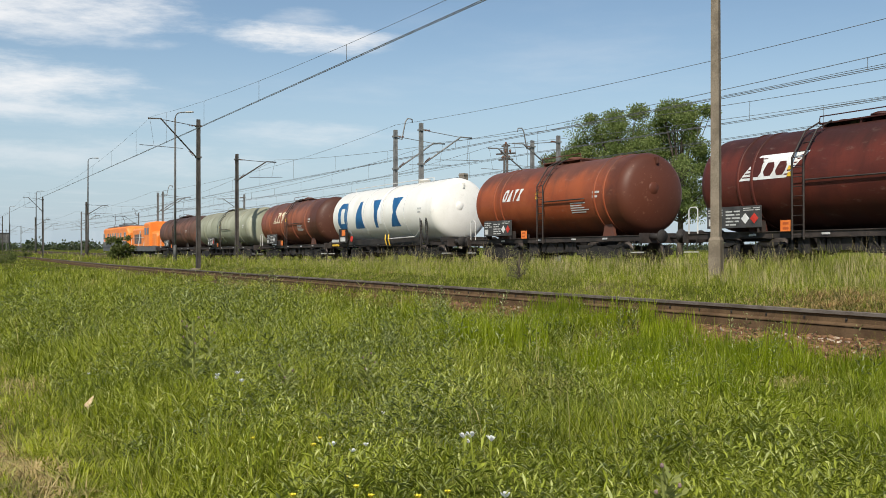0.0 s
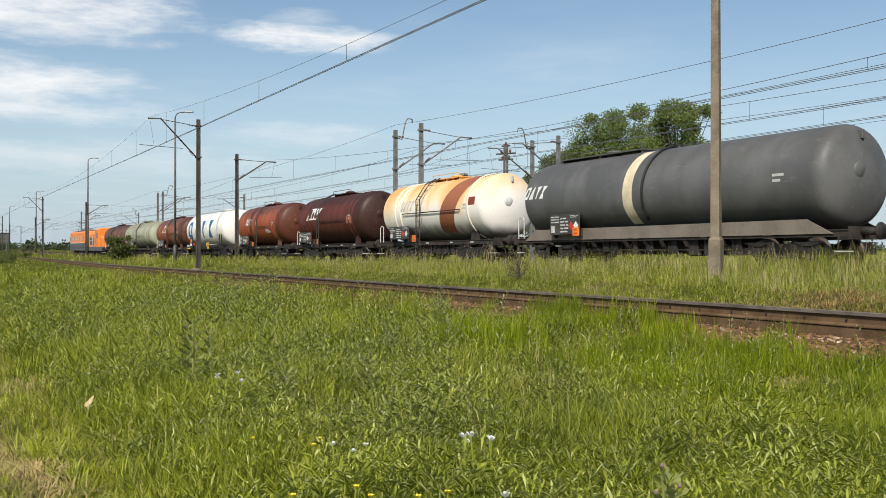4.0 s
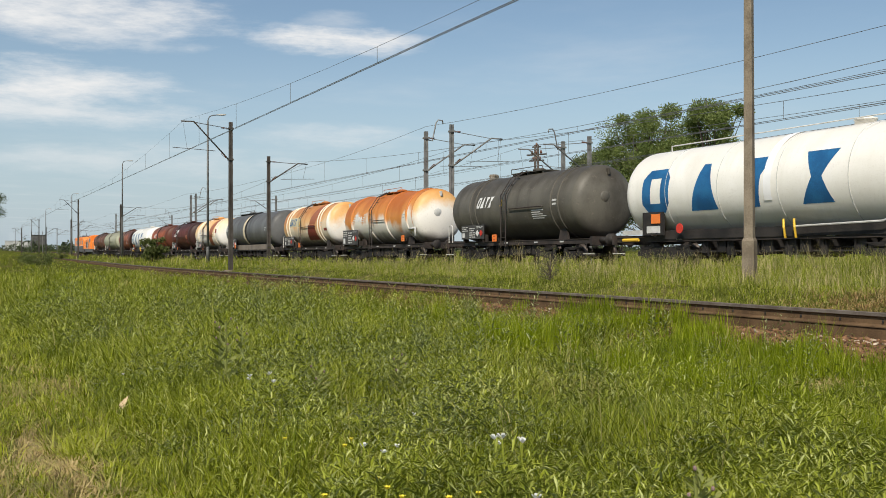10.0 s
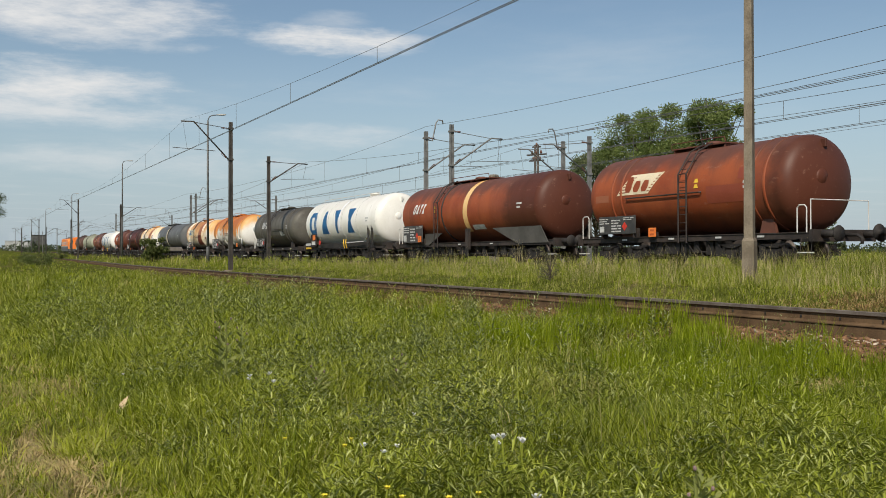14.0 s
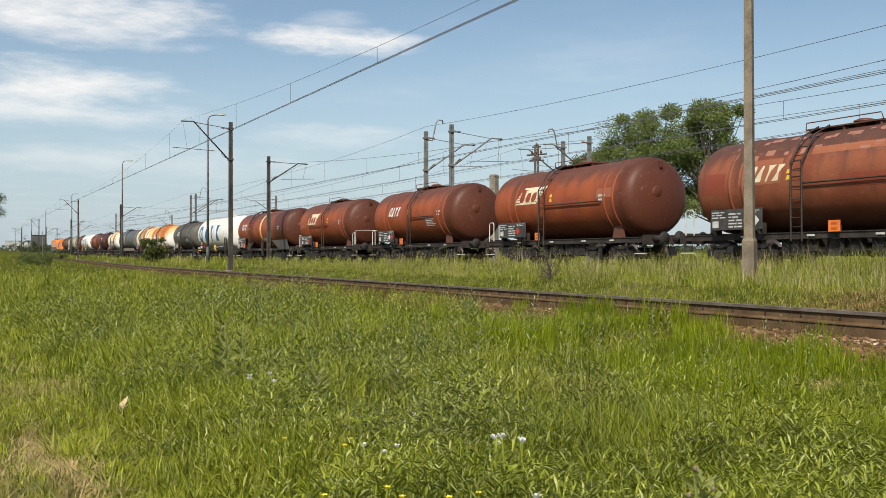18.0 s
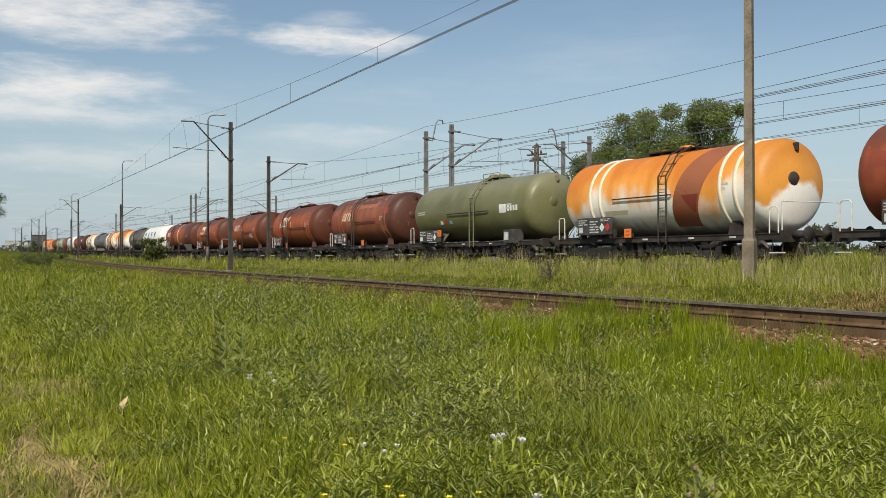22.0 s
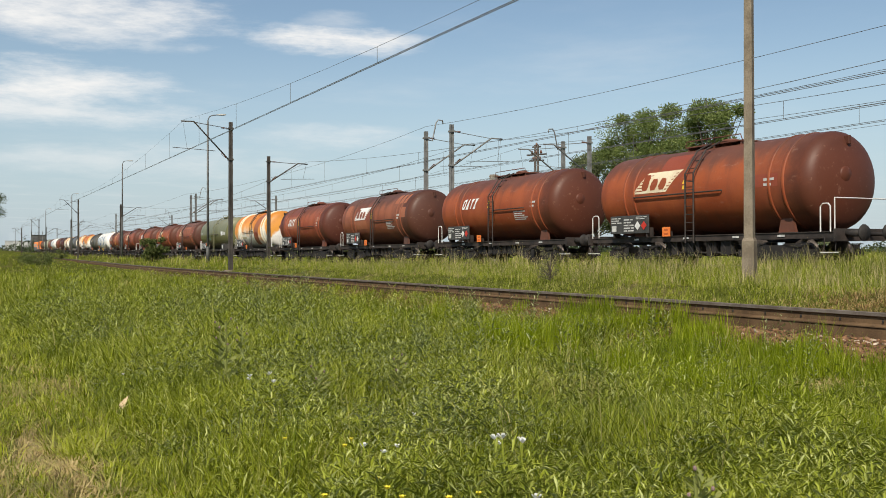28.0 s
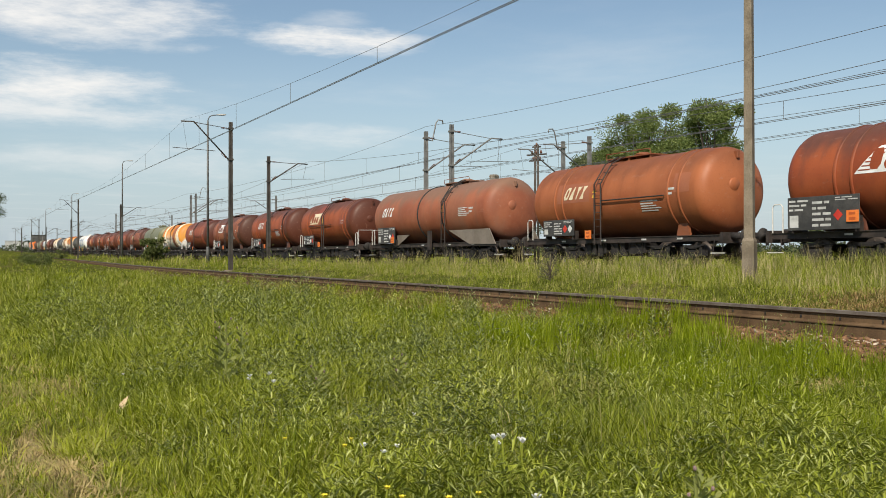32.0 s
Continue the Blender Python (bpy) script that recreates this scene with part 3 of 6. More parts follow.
def mark(kind, tank, x, r, ink, ground):
    """The operator's mark: four plain blocks, or a slanted striped panel."""
    if kind == "blocks":
        u = 1.42 / 4
        tilt = .012
        for i, rows in enumerate(FOUR_SHAPES):
            for strip in rows:
                decal(tank, "lettering_block", [(1 + 19 * v, x + u * (i + l * .9) + tilt * 19 * v, x + u * (i + q * .9) + tilt * 19 * v) for v, l, q in strip], ink, r, "plain painted shape", lift=.012)
    elif kind == "open":
        for k in range(5):
            a = -4.0 + k * 4.0
            decal(tank, "pinstripe", [(a, x + .025 * a, x + .025 * a + .35), (a + 1.6, x + .025 * a + .04, x + .025 * a + .39)], ink, r)
            decal(tank, "pinstripe", [(a, x + .025 * a + 1.5, x + .025 * a + 1.85), (a + 1.6, x + .025 * a + 1.54, x + .025 * a + 1.89)], ink, r)
        for i, hi in enumerate((19, 13, 13)):
            a = x + .5 + i * .34
            decal(tank, "lettering_block", [(-4, a, a + .22), (0, a - .02, a + .26), (hi - 9, a + .06, a + .32), (hi - 5, a + .12, a + .30)], ink, r, "plain painted block")
    elif kind == "slant":
        w = 2.5
        decal(tank, "slanted_panel", [(0, x, x + w - .72), (29, x + .72, x + w)], ink, r, "slanted pale panel with stripes")
        for k in range(6):
            a = 3.0 + k * 4.1
            o = .72 * a / 29
            for l, q in ((.04, .42), (1.62, 1.74)):
                decal(tank, "pinstripe", [(a, x + o + l, x + o + q), (a + 1.3, x + o + .03 + l, x + o + .03 + q)], ground, r, lift=.010)
        for i, (lo, hi) in enumerate(((3.5, 26), (3.5, 19), (3.5, 19))):
            a = x + .48 + i * .45
            decal(tank, "lettering_block", [(lo, a + .04, a + .26), (lo + 5, a, a + .36), (hi - 5, a + .06, a + .40), (hi, a + .14, a + .36)], ground, r, "plain painted block", lift=.010)


def ring(r, w, h, n=48):
    return lathe([(-w / 2, r - .02), (-w / 2, r + h * .7), (-w / 4, r + h), (w / 4, r + h), (w / 2, r + h * .7), (w / 2, r - .02)], n)


def bogie_frame():
    bm = bmesh.new()
    for y in (-1.02, 1.02):
        for x0, x1, z0, z1 in ((-1.45, -1.15, .42, .62), (1.15, 1.45, .42, .62), (-1.2, -.55, .52, .72), (.55, 1.2, .52, .72), (-.6, .6, .30, .62), (-1.3, 1.3, .62, .74)):
            box(bm, x0, x1, y - .08, y + .08, z0, z1)
        for sx in (-1, 1):
            box(bm, sx * .9 - .17, sx * .9 + .17, y - .14, y + .14, .34, .60)
    box(bm, -.28, .28, -1.1, 1.1, .38, .74)
    return bm


def wheelset():
    bm = lathe([(-.83, .07), (-.80, .30), (-.80, .44), (-.79, .46), (-.70, .46), (-.685, .49), (-.665, .49), (-.665, .40), (-.69, .20), (-.66, .09),
                (.66, .09), (.69, .20), (.665, .40), (.665, .49), (.685, .49), (.70, .46), (.79, .46), (.80, .44), (.80, .30), (.83, .07)], 24, "y")
    for a in range(5):                                  # lightening ribs on the wheel discs
        c, s = math.cos(a * math.tau / 5), math.sin(a * math.tau / 5)
        for y in (-.80, .80):
            rod(bm, (.1 * c, y, .1 * s), (.4 * c, y, .4 * s), .03, n=4)
    return bm


def leaf_spring():
    bm = bmesh.new()
    for k in range(4):
        box(bm, -.5 + k * .1, .5 - k * .1, -.05, .05, k * -.03, k * -.03 + .024)
    return bm


def buffer():
    return lathe([(0, .12), (.42, .10), (.43, .075), (.60, .075), (.605, .24), (.64, .22), (.645, .001)], 14, "x")


def hook():
    bm = rods([(0, 0, 1.02), (.5, 0, 1.02), (.66, 0, .92), (.66, 0, .75)], .05)
    return bm


def ladder_rail(r, foot):
    pts = [(0, -r - .12, foot)]
    pts.append((0, -r - .12, AXIS_Z + .35 * r))
    pts.append((0, -r * .72, AXIS_Z + r * .88))
    pts.append((0, -.45, AXIS_Z + r + .12))
    return rods(pts, .028, 6)


def rung():
    return rods([(-.2, 0, 0), (.2, 0, 0)], .013, 5)


def tank_profile(length, r, deep=.70, knuckle=.50):
    """A dished head at each end: a shallow crown turning into the shell over a knuckle."""
    h = length / 2 + .25
    crown = (deep ** 2 + r ** 2 - 2 * r * knuckle) / (2 * (deep - knuckle))
    turn = math.asin((r - knuckle) / (crown - knuckle))
    prof = [(-h, .001)]
    for i in range(1, 9):
        a = turn * i / 8
        prof.append((-h + crown * (1 - math.cos(a)), crown * math.sin(a)))
    for i in range(1, 9):
        a = turn + (math.pi / 2 - turn) * i / 8
        prof.append((-h + deep - knuckle * math.cos(a), r - knuckle + knuckle * math.sin(a)))
    return prof + [(-x, y) for x, y in reversed(prof)]


AXIS_Z = 2.62            # tank axis above the rails
WAGONS, WHEELS = [], []


def running_gear(t, half, bogies):
    """Sole bars, buffers, hooks, bogies with wheelsets under a wagon whose headstocks stand at +-half."""
    for y in (-1.16, 1.06):
        bm = bmesh.new()
        prof = [(-.03, .915), (.13, .915), (.13, .945), (.10, .945), (.10, 1.085), (.13, 1.085), (.13, 1.115), (-.03, 1.115), (-.03, 1.085), (0, 1.085), (0, .945), (-.03, .945)]
        rs = [[bm.verts.new((x, y + u, v)) for u, v in prof] for x in (-half, half)]
        for i in range(12):
            bm.faces.new((rs[0][i], rs[0][(i + 1) % 12], rs[1][(i + 1) % 12], rs[1][i]))
        part("sole_bar", bm, M_FRAME, t)
    bm = bmesh.new()
    box(bm, -half, half, -.3, .3, .84, 1.02)
    for k in range(-3, 4):
        x = k * half / 4
        box(bm, x - .06, x + .06, -1.1, 1.1, .90, 1.04)
    part("centre_sill", bm, M_DARK, t)
    for sx, yaw in ((1, 0), (-1, 180)):
        part("headstock", boxed(sx * half - .06, sx * half + .06, -1.32, 1.32, .84, 1.18), M_FRAME, t)
        for y in (-.875, .875):
            common("buffer", buffer, M_DARK, t, pose(sx * half, y, 1.05, 0, 0, yaw), label="round steel buffer")
        common("coupling_hook", hook, M_DARK, t, pose(sx * half, 0, 0, 0, 0, yaw))
        b = common("bogie", bogie_frame, M_DARK, t, pose(sx * bogies, 0, 0))
        for wx in (-.9, .9):
            w = common("wheelset", wheelset, M_TREAD, b, pose(wx, 0, .46))
            WHEELS.append(w)
            for y in (-1.08, 1.08):
                common("spring", leaf_spring, M_DARK, b, pose(wx, y, .76))
        # brake shoes hang by the wheels
        part("step", boxed(sx * (half - .25) - .22, sx * (half - .25) + .22, -1.36, -1.14, .50, .53), M_HANDRAIL, t, "pale metal foot step")
        part("step_bracket", rods([(sx * (half - .45), -1.2, .95), (sx * (half - .45), -1.25, .51), (sx * (half - .05), -1.25, .51), (sx * (half - .05), -1.2, .95)], .016, 5), M_FRAME, t)
    bm = bmesh.new()
    rod(bm, (-1.4, -.5, .62), (-.7, -.5, .62), .17, n=12)
    rod(bm, (.4, .3, .60), (1.5, .3, .60), .22, n=12)
    part("air_tank", bm, M_DARK, t)
    part("brake_rod", rods([(-half + 1.5, -.75, .72), (-1.2, -.75, .66), (1.2, -.75, .66), (half - 1.5, -.75, .72)], .025, 5), M_DARK, t)
    bm = bmesh.new()
    g = random.Random(int(half * 100) + len(WHEELS))
    reach = bogies - 1.5
    for y in (-.95, -.6, .55, .95):
        rod(bm, (-reach, y, .56 + g.uniform(-.06, .06)), (reach, y, .56 + g.uniform(-.06, .06)), .035, n=6)
    for k in range(9):
        x = -reach + 2 * reach * (k + g.uniform(.1, .9)) / 9
        box(bm, x - .12, x + g.uniform(.06, .34), -1.05, g.uniform(.4, 1.0), g.uniform(.40, .56), .90)
        rod(bm, (x, -1.1, .88), (x + g.uniform(-.4, .4), -1.0, .38), .022, n=5)
    part("brake_gear", bm, M_DARK, t, "black brake rods, levers and boxes under the frame")
    for x in (-half * .55, -half * .1, half * .3, half * .62):        # lettered enamel bits on the sole bar
        part("stencil_bar", boxed(x, x + .28, -1.196, -1.191, .985, 1.045), M_BARS, t)


def handrail(parent, x, h=1.0, w=.5, y=-1.2, label="white end handrail"):
    c = [(x, y, 1.1), (x, y, 1.1 + h - .08), (x + .08, y, 1.1 + h), (x + w - .08, y, 1.1 + h), (x + w, y, 1.1 + h - .08), (x + w, y, 1.1)]
    part("handrail", rods(c, .02, 6), M_HANDRAIL, parent, label)


def info_plate(t, x, w, z0, z1, diamonds, y=-1.46):
    p = part("number_plate", boxed(x, x + w, y, y + .03, z0, z1, bevel=.006), M_PLATE, t, "charcoal plate with faded white stencilling")
    h = z1 - z0
    panel_bars(p, x + .06, x + w * .30, z0 + h * .55, z1 - .05, y - .001, 3)
    panel_bars(p, x + w * .36, x + w * .62, z0 + .05, z1 - .10, y - .001, 5)
    panel_bars(p, x + w * .68, x + w - .05, z1 - .16, z1 - .04, y - .001, 2, fill=.9)
    part("stencil_box", boxed(x + .08, x + w * .16, y - .004, y, z0 + .08, z0 + h * .45), M_BARS, p)
    for k, m in enumerate(diamonds):
        cx, cz, d = x + w * (.72 + .16 * k), z0 + h * .42, .16
        bm = boxed(-d * .7, d * .7, -.012, -.002, -d * .7, d * .7)
        bmesh.ops.transform(bm, matrix=pose(cx, y, cz, 0, 45, 0), verts=bm.verts)
        part("hazard_diamond", bm, m, p, "hazard diamond placard")
    for px in (x + .15, x + w - .15):
        part("plate_bracket", boxed(px - .03, px + .03, y + .03, -1.15, 1.08, z0 + .2), M_FRAME, t)


def orange_plate(t, x, z=1.25, y=-1.40):
    p = part("warning_plate", boxed(x, x + .40, y, y + .02, z - .16, z + .16, bevel=.004), M_ORANGE, t, "bright orange hazard plate")
    for dz in (.07, -.07):
        part("writing", boxed(x + .09, x + .30, y - .003, y, z + dz - .035, z + dz + .035), worn("dull_orange_print", (.45, .09, .02), (.5, .11, .03), 8, .6), p)
    part("plate_bracket", boxed(x + .15, x + .25, y + .02, -1.15, z - .14, z + .02), M_FRAME, t)


def catwalk(t, x0, x1, r, material, rail=True):
    z = AXIS_Z + r
    c = part("catwalk", boxed(x0, x1, -.42, .42, z + .06, z + .10), material, t, "rusty walkway grating on the crown")
    for x in (x0 + .1, (x0 + x1) / 2, x1 - .1):
        part("catwalk_leg", boxed(x - .03, x + .03, -.38, .38, z - .1, z + .06), material, c)
    if rail:
        part("catwalk_rail", rods([(x0, -.42, z + .1), (x0 + .05, -.44, z + .28), (x1 - .05, -.44, z + .28), (x1, -.42, z + .1)], .018, 5), material, c)


def dome(t, x, r, material, h=.18, w=.28):
    z = AXIS_Z + r
    d = part("manhole_cover", lathe([(z - .06, w), (z + h * .7, w), (z + h * .72, w * 1.08), (z + h, w * 1.08), (z + h + .05, w * .6), (z + h + .06, .001)], 20, "z"), material, t)
    for v in d.data.vertices:
        v.co.x += x


def end_hatch(t, h, material, z=.15, y=-.25):
    part("end_hatch", lathe([(h - .28, .24), (h - .02, .24), (h + .02, .20), (h + .03, .001)], 20, "x"), material, t, "round flange on the tank end").location = (.225, y, AXIS_Z + z)
    part("lifting_lug", boxed(h - .04, h + .15, -.05, .05, AXIS_Z + 1.04, AXIS_Z + 1.30, bevel=.015), material, t)


def tank_wagon(tip, length, paint, label, r=1.475, logo=None, ink=None, ground=None, straps=True, strap_mat=None, strap_size=(.10, .035), ladder=.25,
               diamonds=(), plate=True, text=True, pipe=(.3, 3.0), mat=None, seat=True, rail_ends='left', deck=(-1.3, 1.4), overhang=1.35, patches=(), logo_x=-2.75, plate_x=-4.25, orange_x=-1.4, caution=-.5):
    tip, length = tip + 0.8, length - 1.0
    t = tagged(new("tank_wagon"), label, "tank wagon", group="wagons of the freight train")
    pm = P[paint]
    mat = mat or pm
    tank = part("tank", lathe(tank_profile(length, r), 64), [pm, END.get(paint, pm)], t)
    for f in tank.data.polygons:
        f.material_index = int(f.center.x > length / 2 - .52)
    tank.location = (0, 0, AXIS_Z)
    h = length / 2
    half = h + overhang - .62
    running_gear(t, half, h - 1.75)
    if straps:
        for x in (-3.4, -2.85, 3.55, 4.1) if straps is True else straps:
            s = part("strap", ring(r, *strap_size), strap_mat or mat, tank, "raised steel strap round the tank")
            s.location = (x, 0, 0)
    if seat:
        for x in (-3.1, 3.8):
            for y in (-1.0, .9):
                bm = bmesh.new()
                vs = [bm.verts.new((x + a, y + o, z)) for o in (0, .1) for a, z in ((-.34, 1.08), (.34, 1.08), (.2, 1.62), (-.2, 1.62))]
                for f in ((0, 1, 2, 3), (7, 6, 5, 4), (0, 4, 5, 1), (1, 5, 6, 2), (2, 6, 7, 3), (3, 7, 4, 0)):
                    bm.faces.new([vs[q] for q in f])
                part("saddle", bm, mat if paint in ("red_brown", "brown", "dusty_brown", "maroon", "dark_brown", "orange_brown") else M_FRAME, t)
    if ladder is not None:
        l = new("ladder")
        l.parent = t
        l.location = (ladder, 0, 0)
        for dx in (-.2, .2):
            common("ladder_rail%.2f" % r, lambda: ladder_rail(r, .85), M_FRAME if paint not in ("green",) else pm, l, pose(dx, 0, 0), "rail")
        for k in range(9):
            common("rung", rung, M_FRAME, l, pose(0, -r - .12, .98 + k * .27))
        for k in range(3):
            common("rung", rung, M_FRAME, l, pose(0, -r * .98 + k * .3, AXIS_Z + r * (.47 + .19 * k)))
    if deck:
        catwalk(t, deck[0], deck[1], r, M_HANDRAIL if paint == "white" else M_FRAME if paint == "orange_white" else mat)
        dome(t, (deck[0] + deck[1]) / 2 + .4, r, mat)
        dome(t, deck[0] + .5, r, mat, .12, .16)
    if pipe:
        part("side_rail", rods([(pipe[0], -r - .02, -.12), (pipe[0] + .03, -r - .07, -.12), (pipe[1] - .03, -r - .07, -.12), (pipe[1], -r - .02, -.12)], .026, 6), M_FRAME, tank, "thin dark rail along the flank")
    if plate:
        info_plate(t, plate_x, 2.2, 1.23, 1.88, diamonds)
        orange_plate(t, orange_x)
    if logo:
        mark(logo, tank, logo_x, r, ink or M_WHITE, ground or pm)
    if text:
        tx, ta = (4.0, 4.0) if length > 13 else (2.05, -11.0)
        for k in range(5):
            w = (.95, .7, .85, 1.1, .9)[k]
            decal(tank, "writing", [(ta - k * 3.4, tx, tx + w), (ta + 1.7 - k * 3.4, tx, tx + w)], M_BARS, r, lift=.008)
    for a, w in ((2, .42), (-4, .30)):
        decal(tank, "writing", [(a, h - 1.75, h - 1.75 + w), (a + 3, h - 1.75, h - 1.75 + w)], M_BARS, r, lift=.011)
    for a in (8, 1):
        if ladder is not None and paint not in ("white", "green"):
            decal(tank, "caution_label", [(a, ladder + caution, ladder + caution + .22), (a + 5, ladder + caution + .05, ladder + caution + .17)], M_YELLOW, r, lift=.009)
    for x, a, w, da, k in patches:
        x = max(-h + .6, min(x, h - .6 - w))
        decal(tank, "repainted_patch", [(a, x, x + w), (a + da, x, x + w)], M_PATCH[k], r, lift=.004)
    if rail_ends:
        handrail(t, -half + .1, .85, .4)
    if rail_ends == 'both':
        handrail(t, half - .6, .8, .35)
        part("end_rail", rods([(half - .1, -1.2, 1.1), (half - .1, -1.2, 2.05), (half - .1, 1.2, 2.05), (half - .1, 1.2, 1.1)], .02, 6), M_HANDRAIL if r > 1.4 else M_FRAME, t)
    end_hatch(t, h, M_FRAME if paint == "orange_white" else M_BARS if paint in END else mat)
    WAGONS.append((t, tip + h))
    return t, tank, h


def skirt(t, x0, x1, x2, x3, z, material, r, label):
    """A sloping side plate from under the tank (x0..x3 along the top) down to the sole bar (x1..x2)."""
    for y in (-1.22, 1.18):
        bm = bmesh.new()
        vs = [bm.verts.new((x, y + b, zz)) for b in (0, .04) for x, zz in ((x1, 1.0), (x2, 1.0), (x3, z), (x0, z))]
        for f in ((0, 1, 2, 3), (7, 6, 5, 4), (0, 4, 5, 1), (1, 5, 6, 2), (2, 6, 7, 3), (3, 7, 4, 0)):
            bm.faces.new([vs[i] for i in f])
        part("skirt_plate", bm, material, t, label)


def stripe(tank, r, x, material, w=1.35, slant=2.1, lo=-52, hi=88):
    """A broad band that sweeps up and round the tank."""
    n = 12
    rows = []
    for i in range(n + 1):
        k = i / n
        a = lo + (hi - lo) * k
        o = slant * k ** 1.35
        rows.append((a, x + o, x + o + w * (1 + .25 * k)))
    decal(tank, "painted_stripe", rows, material, r, "brown stripe sweeping over the tank", lift=.005)


WD, RD = M_WHITE, M_RED
# 1: long rust-stained wagon behind the engines
t, tank, h = tank_wagon(87.9, 14.9, "rusty", "rust-stained dark tank wagon behind the orange engines", text=False, diamonds=(WD,), deck=(-2.0, 2.0))
# 2: pale wagon
t, tank, h = tank_wagon(69.2, 17.1, "pale_green", "pale grey-green tank wagon with dirty runs", text=False, diamonds=(WD, RD), straps=(-5.2, 0, 5.2))
# 3
t, tank, h = tank_wagon(54.7, 12.8, "brown", "dirty brown tank wagon with slanted cream panel", logo="slant", ink=M_CREAM, diamonds=(WD,), straps=(-3.6, -1.2, 1.2, 3.6), strap_size=(.12, .05))


def white_wagon(tip, label):
    r = 1.56
    t, tank, h = tank_wagon(tip, 14.2, "white", label, r=r, straps=(-4.25, -1.75, .75, 3.3), strap_size=(.025, .012), strap_mat=M_BARS, ladder=None, plate=False,
                            text=False, pipe=None, seat=False, rail_ends=False, deck=None, overhang=1.5)
    dome(t, 2.6, r, P["white"], .14, .3)
    for x, rows in zip((-5.55, -3.2, -0.95, 1.45), FOUR_SHAPES):
        for strip in rows:
            decal(tank, "lettering_block", [(-27 + 57 * v, x + 1.45 * l + .1 * v, x + 1.45 * q + .1 * v) for v, l, q in strip], M_BLUE, r, "large plain blue shape")
    decal(tank, "band", [(-20, .2, .5), (85, .35, .65)], worn("fresh_white_band", (.85, .85, .85), (.9, .9, .9), 9, .4), r, "brighter white band", lift=.02)
    skirt(t, -h + 1.9, -h + 1.2, h - 1.0, h - 2.4, 1.3, M_DARK, r, "black frame plate below the tank")
    b = part("plate_bracket", boxed(-h + 1.0, -h + 2.1, -1.44, -1.36, 1.15, 1.95), M_DARK, t)
    part("warning_plate", boxed(-h + 1.5, -h + 1.95, -1.47, -1.44, 1.55, 1.88), M_ORANGE, b, "bright orange hazard plate")
    part("stencil_bar", boxed(-h + 1.25, -h + 1.95, -1.46, -1.44, 1.22, 1.46), M_BARS, b)
    part("stencil_bar", boxed(-h - .2, -h + .95, -1.40, -1.38, 1.18, 1.34), M_BARS, t)
    bm = rod(bmesh.new(), (-h + 3.0, -1.50, 1.35), (-h + 3.0, -1.47, 1.35), .17, n=12)
    part("red_disc", bm, M_RED, t, "red round marker")
    for x in (.9, 1.3):
        part("yellow_hose", rods([(x, -1.45, 1.5), (x + .06, -1.5, 1.25), (x + .02, -1.4, .95)], .035, 6), M_YELLOW, t, "yellow hose hanging below")
    part("brake_crank", rods([(-h - .3, -1.3, 1.0), (-h + .6, -1.3, 1.0)], .06, 6), M_YELLOW, t)
    for x, z in ((h - 1.6, 1.15), (h - 1.0, 1.15)):
        part("handrail", rods([(x, -1.45, z - .6), (x, -1.5, z + 1.35), (x + .1, -1.5, z + 1.4), (x + .12, -1.42, z - .2)], .03, 6), M_DARK, t, "dark grab handle")
    part("drain_pipe", rods([(1.3, -1.42, 1.28), (h - 2.3, -1.42, 1.34), (h - 1.75, -1.45, 1.6), (h - 1.55, -1.45, 2.0)], .03, 6), M_BARS, t)
    part("end_plate", boxed(h + .2, h + .3, -1.3, 1.3, 1.05, 1.3), M_DARK, t)
    part("rail_on_crown", rods([(-5.0, -.6, AXIS_Z + r * .9), (-5.0, -.6, AXIS_Z + r + .1), (4.8, -.6, AXIS_Z + r + .1), (4.8, -.6, AXIS_Z + r * .9)], .02, 6), M_HANDRAIL, t)


# 4
white_wagon(39.1, "clean white tank wagon with large blue blocks on its flank")
# 5, 6
tank_wagon(25.2, 11.4, "red_brown", "red-brown tank wagon with white blocks and stencilling", logo="blocks", diamonds=(WD, RD))
tank_wagon(11.3, 11.3, "dark_brown", "sooty dark maroon tank wagon with white slanted panel", logo="slant", text=False, diamonds=(WD, RD), patches=((3.2, -14, .95, 16, 0),), ladder=-1.05, logo_x=-3.35, plate_x=-4.7, orange_x=-1.85, pipe=(-0.9, 2.75))
# 7
t, tank, h = tank_wagon(-2.2, 11.6, "white_orange", "white tank wagon with tan stains and brown stripe", logo="blocks", ink=M_BARS, text=False, diamonds=(RD, WD),
                        strap_mat=M_BAND, strap_size=(.12, .045), ladder=-0.7, logo_x=-3.0, plate_x=-4.2, orange_x=-1.75, pipe=(-2.6, 3.3), straps=(-3.55, -2.95, 3.95))
stripe(tank, 1.475, .9, M_STRIPE, lo=-50)
decal(tank, "maroon_panel", [(2, 3.95, 4.6), (16, 3.95, 4.6)], M_MAROON, 1.475, "small maroon panel", lift=.008)
